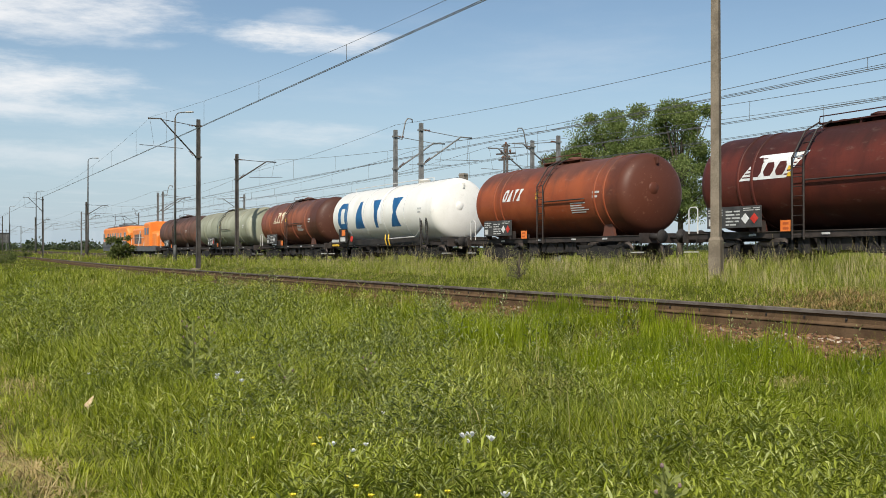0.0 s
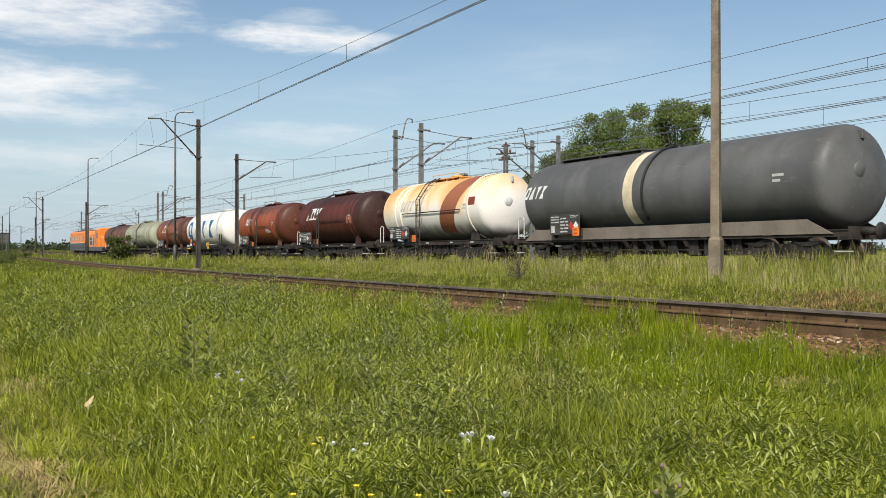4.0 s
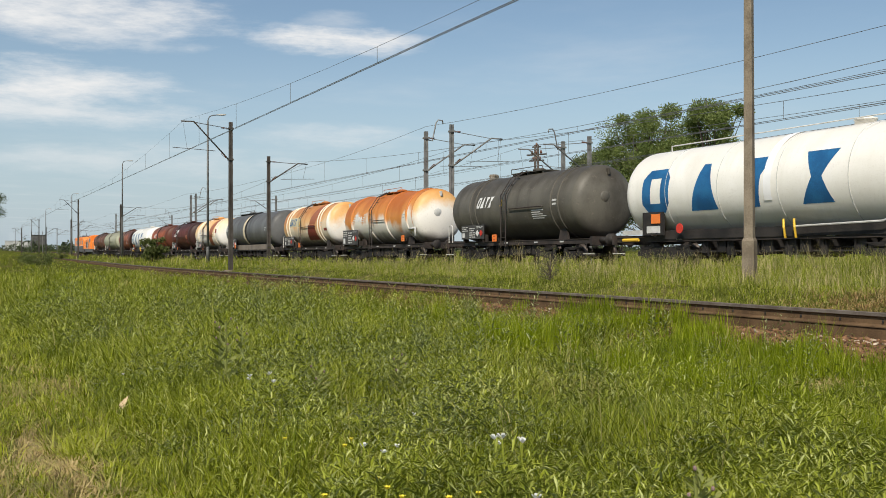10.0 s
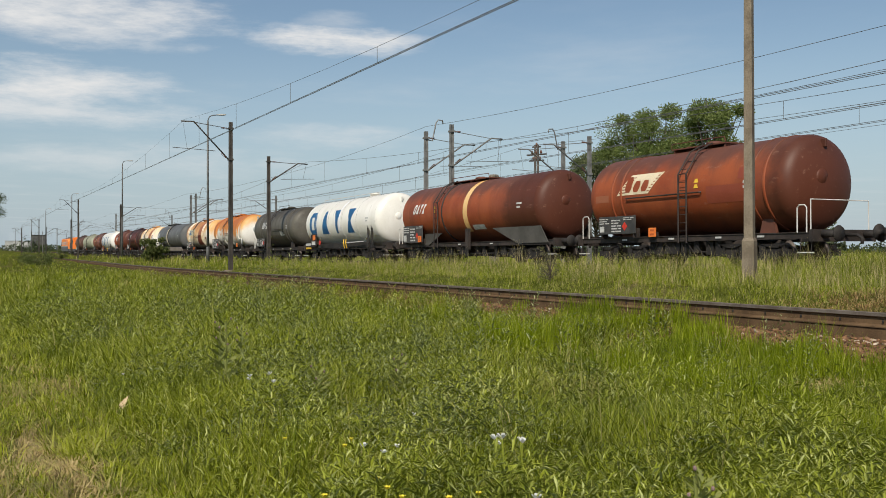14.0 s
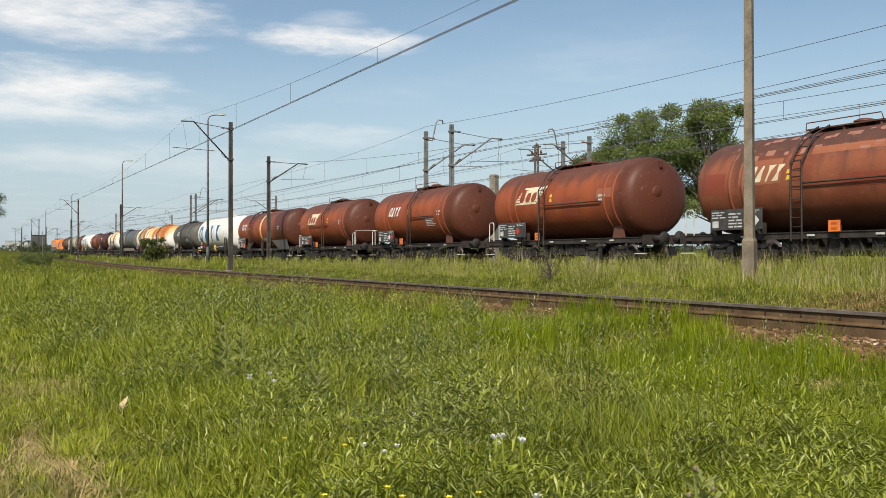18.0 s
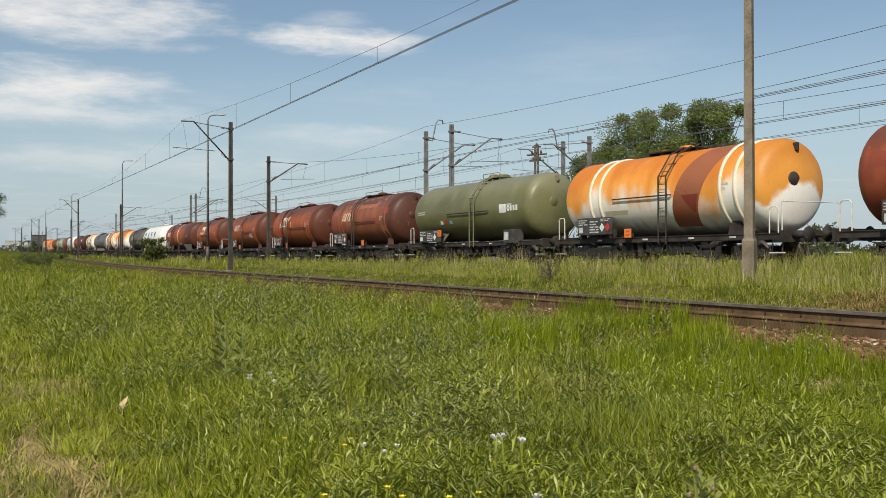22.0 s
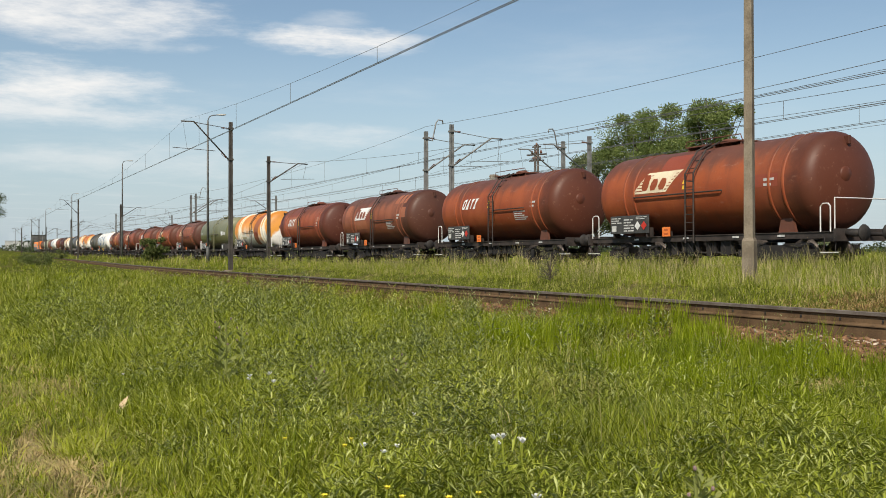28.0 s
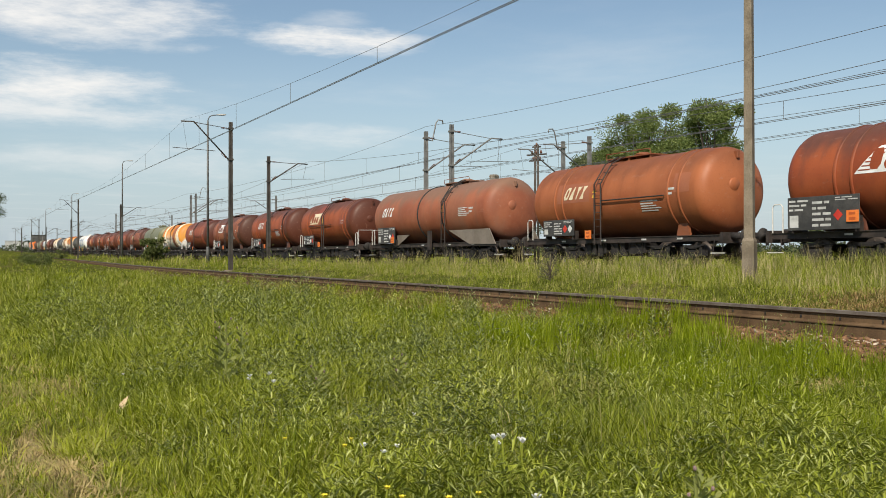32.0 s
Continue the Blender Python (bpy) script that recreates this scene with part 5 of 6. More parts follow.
def meadow(name, count, r0, r1, low, high, width, keep, material, label, lean=.5, seed=1.0, spread=.9, tall=None, tuft=9):
    x, y, r = scatter(count // tuft, r0, r1)
    ok = keep(x, y, r)
    x, y, r = (np.repeat(v[ok], tuft) for v in (x, y, r))
    out = rng.uniform(0, math.tau, len(x))
    gap = np.abs(rng.normal(0, .032, len(x))) * np.maximum(1, r / 9) ** .8
    x, y = x - np.sin(out) * gap, y + np.cos(out) * gap
    l = lumps(x, y, .8, seed) * .5 + lumps(x, y, .22, seed + 5) * .6
    h = (low + (high - low) * rng.random(len(x)) ** 1.6) * np.clip(1 + spread * l, .35, 1.9)
    if tall is not None:
        h = h * tall(x, y)
    pos = np.stack([x, y, heights(x, y) - .02], 1)
    wide = width * (.6 + .8 * rng.random(len(x))) * np.maximum(1, r / 7.0) ** .42
    v, i, s = blades(pos, h, wide, lean * (.3 + rng.random(len(x)) * 1.1), out + rng.normal(0, .5, len(x)))
    return raw_mesh(name, v, i, s, material, label, "grass")


def dry_spot(x, y):
    wander = .06 * np.sin(x * 2.1)
    return np.exp(-(((x + 6.3) / 1.7) ** 2 + ((y - .60 - wander) / .13) ** 2)) + .8 * np.exp(-(((x + 6.0) / 1.2) ** 2 + ((y - .30) / .08) ** 2))


edge = lambda x: np.interp(-x, [5, 7.5, 9.6, 12.8, 16, 30], [2.5, 2.25, 1.75, 1.4, 1.12, 1.02])
near_field = lambda x, y, r: (siding_gap(x, y) < -edge(x) - .12 * np.sin(x * 2.7)) & (rng.random(len(x)) > 1.6 * dry_spot(x, y) + 1.3 * np.exp(-(((x + 5.65) / .55) ** 2 + ((y - 6.65) / .7) ** 2)))
bare_verge = lambda x, y: np.exp(-(((x + 10.5) / 1.1) ** 2 + ((y - 13.4) / .8) ** 2))
mid_strip = lambda x, y, r: (siding_gap(x, y) > 1.15) & (rng.random(len(x)) > 1.1 * bare_verge(x, y)) & (y < np.array([main_y(p) - 1.7 for p in x]))
far_side = lambda x, y, r: (y > np.array([main_y(p) + 11.5 for p in x]))
def near_height(x, y):
    """Shorter towards the near line."""
    trodden = np.interp(y - .10 * np.sin(x * 1.7), [.2, 1.0, 1.45, 2.0], [.30, .36, .75, 1.0])
    return np.interp(siding_gap(x, y), [-7, -4.2, -2.6, -1.7, -1.2], [1.0, .85, .7, .55, .45]) * trodden * np.interp(-x, [11, 18], [1.0, 1.45])


def strip_height(x, y):
    """Short behind the near line, tall by the main line."""
    return np.interp(siding_gap(x, y), [1.1, 1.6, 2.4, 3.4, 6.0, 9.5], [.5, .45, .45, .6, 1.05, 1.75])


meadow("meadow_grass", 330000, 3.4, 70, .08, .38, .0078, near_field, M_GRASS, "lush uneven meadow grass beside the railway", .95, spread=1.35, tall=near_height)
meadow("near_grass", 120000, 3.4, 10, .16, .44, .0056, lambda x, y, r: near_field(x, y, r) & (lumps(x, y, .6, 90.0) > -.22), M_GRASS, "upright meadow grass in front", .5, 41.0, spread=1.2, tall=near_height)
M_STRAW = plant_surface("straw_coloured_grass", ((.46, .34, .16), (.60, .46, .22), (.36, .33, .10)), (.52, .38, .20), .5, .6, .08, .3)
worn_spots = lambda x, y, r: rng.random(len(x)) < 1.3 * dry_spot(x, y) + .05 * (y < 1.4) + 1.1 * np.exp(-(((x + 5.65) / .55) ** 2 + ((y - 6.65) / .7) ** 2)) + .5 * np.exp(-(((x + 9) / 2.5) ** 2 + ((y - .9) / .45) ** 2))
meadow("dry_grass", 190000, 4, 14, .04, .18, .007, worn_spots, M_STRAW, "dry straw-coloured grass on worn ground", 1.2, 13.0)
M_SHORT = plant_surface("sunlit_short_grass", ((0.300, 0.335, 0.019), (0.455, 0.485, 0.050), (0.590, 0.572, 0.170)), (.60, .52, .20), .9, .55, .12, .38)
meadow("trodden_grass", 130000, 4, 18, .05, .17, .0065, lambda x, y, r: (y < 1.2 + 1.3 * rng.random(len(x))) & (rng.random(len(x)) > 1.6 * dry_spot(x, y)), M_SHORT, "short trodden grass along the meadow edge", 1.3, 21.0)
meadow("meadow_beyond", 70000, 36, 320, .12, .42, .014, near_field, M_GRASS, "rough meadow grass further down the line", .7, 2.5, tall=lambda x, y: np.interp(siding_gap(x, y), [-7, -3, -1.2], [1, .5, .25]))
meadow("tall_grass", 9000, 4.5, 45, .3, .66, .0045, near_field, M_TALL, "tall grass stalks gone to seed", .5, 9.0, tall=near_height)
meadow("verge_grass", 330000, 12, 110, .16, .52, .0034, mid_strip, M_TALL, "tall pale-tipped grass on the verge by the tracks", .6, 3.0, tall=strip_height)
meadow("verge_undergrowth", 190000, 12, 110, .10, .34, .0052, mid_strip, M_GRASS, "short green grass on the verge", .9, 4.0, tall=strip_height)
M_STALK = plant_surface("beige_seed_stalks", ((.50, .40, .20), (.62, .51, .28), (.40, .38, .14)), (.60, .44, .26), .5, .6, .10, .3)
meadow("seed_stalks", 26000, 12, 70, .42, .74, .0030, lambda x, y, r: mid_strip(x, y, r) & (siding_gap(x, y) > 3.0 + 2 * lumps(x, y, .4, 27.0)), M_STALK, "beige seed stalks standing above the verge grass", .45, 27.0, tall=strip_height, tuft=5)
meadow("verge_beyond", 60000, 60, 330, .35, .85, .012, mid_strip, M_TALL, "tall rough grass further down the verge", .5, 4.5)
meadow("far_grass", 30000, 42, 260, .3, .9, .012, far_side, M_TALL, "rough grass beyond the lines", .4, 6.0)
meadow("ballast_weeds", 7000, 9, 60, .06, .26, .009, lambda x, y, r: (np.abs(siding_gap(x, y) + edge(x) - .2) < .4) & (lumps(x, y, .6, 2.0) > .0), M_GRASS, "weeds growing through the ballast edge", .7, 8.0)


dry_verge = lambda x, y, r: (siding_gap(x, y) > 1.3) & (siding_gap(x, y) < 5.5) & (lumps(x, y, .5, 31.0) + .5 * np.interp(-x, [8, 12, 16], [.6, .3, -.1]) + bare_verge(x, y) > .32)
meadow("dry_verge_grass", 130000, 11, 60, .05, .19, .0045, dry_verge, M_STRAW, "short dry tan grass behind the near line", 1.0, 15.0)

M_TAN = plant_surface("tan_dried_grass", ((.33, .20, .085), (.46, .31, .15), (.34, .30, .08)), (.40, .24, .12), .9, .55, .06, .3)
meadow("dry_verge_patch", 420000, 12, 24, .04, .15, .0055, lambda x, y, r: rng.random(len(x)) < bare_verge(x, y), M_TAN, "patch of dry tan grass behind the near line", 1.0, 16.0)


def feathered(name, count, keep, low, high, label, material):
    """Upright tufts of fine feathery shoots."""
    x, y, r = scatter(count, 4.5, 26)
    ok = keep(x, y)
    x, y, r = x[ok], y[ok], r[ok]
    k, per = len(x), 20
    h = np.repeat(rng.uniform(low, high, k) * np.clip(1 + 1.2 * lumps(x, y, 1.1, 44.0), .4, 1.6), per)
    px = np.repeat(x, per) + rng.normal(0, .05, k * per)
    py = np.repeat(y, per) + rng.normal(0, .05, k * per)
    pos = np.stack([px, py, np.repeat(heights(x, y), per) - .02], 1)
    wide = .0046 * (.6 + .8 * rng.random(k * per)) * np.maximum(1, np.repeat(r, per) / 8) ** .7
    v, i, s = blades(pos, h * (.45 + .6 * rng.random(k * per)), wide, .16 + .25 * rng.random(k * per), rng.uniform(0, math.tau, k * per))
    return raw_mesh(name, v, i, s, material, label, "plants")


M_FEATHER = plant_surface("fresh_feathery_shoots", ((.155, .205, .005), (.265, .33, .010), (.39, .43, .055)), (.45, .43, .09), .5, .66, .10, .45)
bare_near = lambda x, y: np.exp(-(((x + 5.65) / .55) ** 2 + ((y - 6.65) / .7) ** 2))
fringe = lambda x, y: (x > -15) & (rng.random(len(x)) > 1.5 * bare_near(x, y)) & (siding_gap(x, y) < -edge(x) + .35) & (siding_gap(x, y) > -edge(x) - 3.3 + .8 * lumps(x, y, .7, 8.0)) & (lumps(x, y, .75, 50.0) > -.08 + .25 * (siding_gap(x, y) > -edge(x)))
feathered("feathery_weeds", 19000, fringe, .22, .46, "fresh green feathery weeds crowding the ballast edge", M_FEATHER)


def herbs(name, count, r0, r1, keep, label, material=M_HERB, tall=(.16, .46), leaf=(.012, .034), per=14, narrow=.26, erect=(.0, 1.1)):
    """Leafy herbs: stems carrying pointed leaves folded along the midrib."""
    x, y, r = scatter(count, r0, r1)
    ok = keep(x, y, r)
    x, y, r = x[ok], y[ok], r[ok]
    z = heights(x, y)
    k = len(x)
    h = rng.uniform(*tall, k) * near_height(x, y) * np.clip(1 + .9 * lumps(x, y, 1.3, 61.0), .5, 1.7)
    t = np.tile((np.arange(per) + .6) / per, (k, 1)) + rng.uniform(-.04, .04, (k, per))
    a = rng.uniform(0, math.tau, (k, 1)) + np.arange(per) * 2.4
    size = rng.uniform(*leaf, (k, 1)) * np.maximum(1, r[:, None] / 9) ** .7 * (1.15 - .6 * t) * rng.uniform(.6, 1.35, (k, per))
    sway = rng.normal(0, .12, (k, 2, 1))
    root = np.stack([x[:, None] + sway[:, 0] * h[:, None] * t + .012 * np.cos(a), y[:, None] + sway[:, 1] * h[:, None] * t + .012 * np.sin(a), z[:, None] + h[:, None] * t], 2).reshape(-1, 3)
    d = np.stack([np.cos(a), np.sin(a), rng.uniform(*erect, (k, per))], 2).reshape(-1, 3)
    side = np.stack([-np.sin(a), np.cos(a), np.zeros((k, per))], 2).reshape(-1, 3)
    s = size.reshape(-1, 1)
    up = np.array([0, 0, .22]) * s
    tip = root + d * s * 2.5 - np.array([0, 0, .45]) * s
    v = np.stack([root, root + d * s * 1.1 + side * s * narrow + up, tip, root + d * s * 1.1 - side * s * narrow + up], 1).reshape(-1, 3)
    o = np.arange(len(v) // 4)[:, None] * 4
    return raw_mesh(name, v, (o + np.array([[0, 1, 2, 0, 2, 3]])).ravel(), np.full(len(v) // 2, 3), material, label, "plants")


patches = lambda x, y, r: (lumps(x, y, .42, 12.0) + .25 * lumps(x, y, 1.9, 3.0) > .02 - .25 * (r < 7.5) + .22 * (y > 4.7)) & (y > 1.2) & (siding_gap(x, y) < -edge(x) - 2.2)
M_GREYHERB = plant_surface("olive_grey_herb_leaves", ((.17, .205, .06), (.31, .345, .13), (.52, .55, .28)), (.30, .31, .13), 1.2, .6, .2, .34)
herbs("grey_herbs", 13000, 5.0, 26, lambda x, y, r: near_field(x, y, r) & patches(x, y, r) & (lumps(x, y, .55, 70.0) > .05) & (y < 7.5), "olive-grey leafy weeds standing in the meadow", M_GREYHERB)
herbs("meadow_herbs", 25000, 3.6, 26, lambda x, y, r: near_field(x, y, r) & (rng.random(len(x)) < .22 + .6 * patches(x, y, r)) & (y > 1.2) & (siding_gap(x, y) < -edge(x) - 1.6), "leafy green herbs among the meadow grass", leaf=(.011, .034), narrow=.25, erect=(.1, 1.35))
herbs("standing_weeds", 2600, 7.0, 24, lambda x, y, r: near_field(x, y, r) & (lumps(x, y, .5, 33.0) > .12) & (y > 2.2) & (siding_gap(x, y) < -edge(x) - .4),
      "taller branching weeds with grey-green leaves", M_GREYHERB, (.45, .8), (.012, .026), 30, .3, (.2, 1.4))


def ground_at(x, y):
    return land(x, y)


def flower(x, y, h, petals, colour, size, name, label):
    t = tagged(new(name), label, "flower", group=label)
    t.matrix_basis = pose(x, y, ground_at(x, y), 0, 0, random.uniform(0, 360))
    part("stem", rods([(0, 0, 0), (.02, 0, h * .6), (.03, .01, h)], .004, 5), M_HERB, t)
    for k in range(petals):
        a = k * math.tau / petals
        bm = bmesh.new()
        c, s = math.cos(a), math.sin(a)
        pts = [(0, 0, 0), (.45, .36, .45), (.8, .34, .9), (.85, 0, 1.0), (.8, -.34, .9), (.45, -.36, .45)]
        vs = [bm.verts.new((.03 + size * (u * c - v * s), .01 + size * (u * s + v * c), h + size * w)) for u, v, w in pts]
        bm.faces.new(vs)
        part("petal", bm, colour, t)
    for k in range(3):
        a = k * 2.1
        bm = bmesh.new()
        z = h * (.25 + .2 * k)
        vs = [bm.verts.new((math.cos(a + o) * l + .015, math.sin(a + o) * l, z + up)) for o, l, up in ((0, .0, 0), (.4, .05, .03), (0, .11, .04), (-.4, .05, .03))]
        bm.faces.new(vs)
        part("leaf", bm, M_HERB, t)
    return t


M_PETAL = plant_surface("white_petal", ((.80, .79, .76), (.86, .85, .83), (.90, .89, .88)), (.84, .83, .80), 2, .6, .1, .4)
M_BLOOM = worn("yellow_petal", (.70, .56, .03), (.78, .66, .06), 30, .6)
M_GREYGREEN = plant_surface("downy_grey_green_stalk", ((.22, .25, .07), (.29, .31, .10), (.36, .37, .15)), (.30, .30, .10), 2.0, .6, .05, .3)
M_THISTLE = worn("mauve_flower_head", (.22, .15, .14), (.30, .20, .19), 40, .8)


def spot(px, py, h):
    """World place whose point h above the meadow shows at this offset from the view axis (tangents right and down)."""
    f = Vector((-.8840, .4675, 0))
    r = Vector((.4675, .8840, 0))
    d = f + r * px - Vector((0, 0, py))
    k = (1.26 - h) / py
    return d.x * k, d.y * k


random.seed(11)
# white blossoms: cluster, then singles
for px, py, h, size in ((.057, .187, .42, .030), (.068, .186, .44, .034), (.080, .188, .42, .030), (.063, .192, .38, .022), (.086, .1875, .40, .024), (-.076, .196, .36, .028),
                        (-.068, .203, .33, .026), (-.043, .196, .34, .022), (.106, .251, .34, .028), (-.198, .124, .40, .03), (-.185, .122, .42, .03), (-.205, .128, .38, .026),
                        (-.036, .162, .35, .022), (-.33, .12, .3, .02), (.39, .195, .3, .02), (-.18, .13, .38, .03)):
    x, y = spot(px, py, h)
    flower(x, y, h, 5, M_PETAL, size * .8, "white_wildflower", "small white wildflower in the grass")
for px, py, h in ((-.106, .195, .34), (-.062, .239, .3), (-.115, .25, .32), (.015, .252, .36), (-.01, .262, .3), (-.10, .188, .3), (-.16, .19, .28), (-.05, .25, .3), (.03, .247, .3), (-.075, .232, .28)):
    x, y = spot(px, py, h)
    flower(x, y, h, 6, M_BLOOM, .016, "yellow_wildflower", "small yellow wildflower in the grass")


def thistle(x, y, h):
    t = tagged(new("thistle"), "tall grey-green thistle with mauve heads", "thistle", group="thistles in the meadow")
    t.matrix_basis = pose(x, y, ground_at(x, y), 0, 0, random.uniform(0, 360))
    part("stem", rods([(0, 0, 0), (.01, .01, h * .5), (.03, .0, h)], .007, 6), M_GREYGREEN, t)
    for k in range(4):
        a, z = k * 2.4, h * (.66 + .09 * k)
        tip = (math.cos(a) * .05, math.sin(a) * .05, z + .07)
        part("branch", rods([(.015, 0, z), tip], .004, 5), M_GREYGREEN, t)
        bm = bmesh.new()
        bmesh.ops.create_icosphere(bm, subdivisions=1, radius=.009, matrix=Matrix.Translation(tip) @ Matrix.Diagonal((1, 1, 1.3, 1)))
        part("flower_head", bm, M_THISTLE, t)
    for k in range(24):
        a, z = k * 2.4, h * (.12 + .036 * k)
        l = .17 * (1.1 - .026 * k)
        bm = bmesh.new()
        c, s = math.cos(a), math.sin(a)
        edge = [(0, 0), (.25, .16), (.35, .06), (.55, .17), (.65, .05), (1, 0), (.65, -.05), (.55, -.17), (.35, -.06), (.25, -.16)]
        vs = [bm.verts.new((l * (u * c - v * s), l * (u * s + v * c), z + l * (.95 * u - .25 * u * u + .5 * v))) for u, v in edge]
        bm.faces.new(vs)
        part("leaf", bm, M_GREYGREEN, t)


for px, py, h in ((-.227, .075, .75), (-.232, .078, .7), (-.21, .082, .6), (-.045, .112, .45), (-.13, .125, .45), (.27, .238, .42)):
    x, y = spot(px, py, h * .9)
    thistle(x, y, h)

# a dead leaf stuck upright in the grass
x, y = spot(-.342, .158, .10)
t = tagged(new("dry_leaf"), "dead curled tan leaf in the grass", "leaf")
t.matrix_basis = pose(x, y, ground_at(x, y))
bm = bmesh.new()
u, w = Vector((.20, .32, .55)), Vector((.60, .24, -.24))
pts = [(0, 0), (.07, .034), (.15, .052), (.23, .028), (.30, 0), (.23, -.034), (.15, -.050), (.07, -.030)]
bm.faces.new([bm.verts.new(Vector((0, 0, .06)) + u * a + w * c) for a, c in pts])
part("blade", bm, worn("dead_leaf", (.56, .40, .23), (.70, .54, .34), 20, .8), t)
part("stalk", rods([(-.01, -.01, -.02), (0, 0, .06)], .006, 5), M_STRAW, t)


def leaf_cloud(centres, radii, count, size, squash=.8):
    """Small leaf quads gathered in clumps, thinner inside than on the shell."""
    k = len(centres)
    which = rng.integers(0, k, count)
    d = rng.normal(size=(count, 3))
    d /= np.linalg.norm(d, axis=1)[:, None]
    rad = radii[which] * (.25 + 1.05 * rng.random(count) ** .8)
    p = centres[which] + d * rad[:, None] * np.array([1, 1, squash])
    u = rng.normal(size=(count, 3)) + d * .6
    u /= np.linalg.norm(u, axis=1)[:, None]
    w = np.cross(u, rng.normal(size=(count, 3)))
    w /= np.linalg.norm(w, axis=1)[:, None] + 1e-9
    s = (size * (.6 + .8 * rng.random(count)))[:, None]
    v = np.stack([p, p + u * s * .5 + w * s * .32, p + u * s, p + u * s * .5 - w * s * .32], 1).reshape(-1, 3)
    return v


def tree(x, y, height, spread, bottom, leaves, label, size=.18, material=M_LEAF, seed=0, lobes=16, name="tree"):
    g = np.random.default_rng(seed)
    t = tagged(new(name), label, "tree" if name == "tree" else "shrub")
    t.matrix_basis = pose(x, y, land(x, y) - .1)
    bm = bmesh.new()
    r = max(.03, height * .022)
    rod(bm, (0, 0, 0), (.1, .05, bottom), r, r * .75, 10)
    rod(bm, (.1, .05, bottom), (.15, 0, height * .72), r * .75, r * .2, 8)
    cs, rs = [], []
    for k in range(lobes):
        a, q = g.uniform(0, math.tau), g.random() ** .5
        z = bottom + (height - bottom) * (.12 + .78 * g.random())
        shape = math.sin(math.pi * min(1, max(.12, (z - bottom) / (height - bottom) * .86 + .1))) ** .6
        c = Vector((math.cos(a) * q * spread * shape, math.sin(a) * q * spread * shape, z))
        cs.append(c)
        rs.append(spread * g.uniform(.10, .29))
        rod(bm, (.1, .03, bottom + (z - bottom) * .35), c, r * .28, r * .06, 5)
    part("trunk", bm, M_BARK, t)
    v = leaf_cloud(np.array([list(c) for c in cs]), np.array(rs), leaves, size)
    v[:, 2] = np.maximum(v[:, 2], .15)
    crown = raw_mesh("crown", v, np.arange(len(v)), np.full(len(v) // 4, 4), material, "", "")
    crown.parent = t
    return t


M_FARWOOD = plant_surface("far_wood_leaves", ((.055, .068, .04), (.08, .095, .055), (.11, .125, .075)), (.07, .08, .05), .1, .6, .05, .3)
M_BUSH = plant_surface("dark_olive_bush_leaves", ((.07, .085, .025), (.12, .14, .045), (.19, .21, .08)), (.12, .12, .05), .5, .6, .1, .3)
tree(-76.5, 65, 16.6, 5.6, 3.0, 62000, "broad leafy green tree beyond the lines", seed=1, lobes=90)
tree(-69.5, 66, 16.2, 4.6, 3.0, 44000, "leafy green tree with gaps in its crown", seed=2, lobes=60)
tree(-82, 68, 15.2, 4.2, 2.5, 28000, "leafy green tree beyond the lines", seed=3, lobes=50)
tree(-88, 66, 13.2, 4.6, 2.0, 26000, "lower grey-green tree beyond the lines", seed=4, material=M_DARKLEAF, lobes=50)
tree(-95, 67, 10.5, 3.4, 1.2, 6000, "small grey-green tree beyond the lines", seed=5, material=M_DARKLEAF, lobes=22)
tree(-166, 6.2, 16.0, 3.9, 5.6, 12000, "tree with a dark crown beside the near line", seed=6, material=M_DARKLEAF, lobes=24)
for x, y, h, w, n, sd in ((-101.2, 19.7, 2.7, 1.5, 3600, 11), (-116, 10.0, 1.3, 2.2, 3000, 13), (-104, 9.0, 1.2, 1.8, 2400, 17), (-27, 24 + 28, 3.2, 1.6, 2500, 14),
                          (-22, 55, 2.6, 1.4, 2200, 15), (-52, 60, 3.0, 2.0, 2600, 16), (-140, 15.2, 1.5, 1.4, 1800, 18)):
    tree(x, y, h, w, .1, n, "low dark green bush standing in rough grass", .10 if h < 2.5 else .2, M_DARKLEAF if y > 30 else M_BUSH, sd, 22, "bush")


M_TWIGGY = plant_surface("dull_weed_leaves", ((.10, .095, .045), (.17, .165, .08), (.25, .24, .13)), (.20, .16, .10), .5, .6, .08, .3)
tree(-21.6, 14.6, 1.15, .36, .1, 900, "thin straggly grey-brown weed bush beside the lines", .036, M_TWIGGY, 12, 34, "bush")


def far_woods():
    """A ragged belt of trees along the horizon."""
    cs, rs = [], []
    g = np.random.default_rng(21)
    for k in range(900):
        az = radians(g.uniform(20, 100))
        r = g.uniform(420, 900)
        x, y = -math.sin(az) * r, math.cos(az) * r
        if y < 34:
            continue
        h = g.uniform(1.2, 3.6) * (1.5 if g.random() > .85 else 1)
        cs.append((x, y, land(x, y) + h * .6))
        rs.append(h * .8)
    v = leaf_cloud(np.array(cs), np.array(rs), 36000, 1.3, .8)
    raw_mesh("far_woods", v, np.arange(len(v)), np.full(len(v) // 4, 4), M_FARWOOD, "distant ragged belt of dark green woods", "woods")


far_woods()

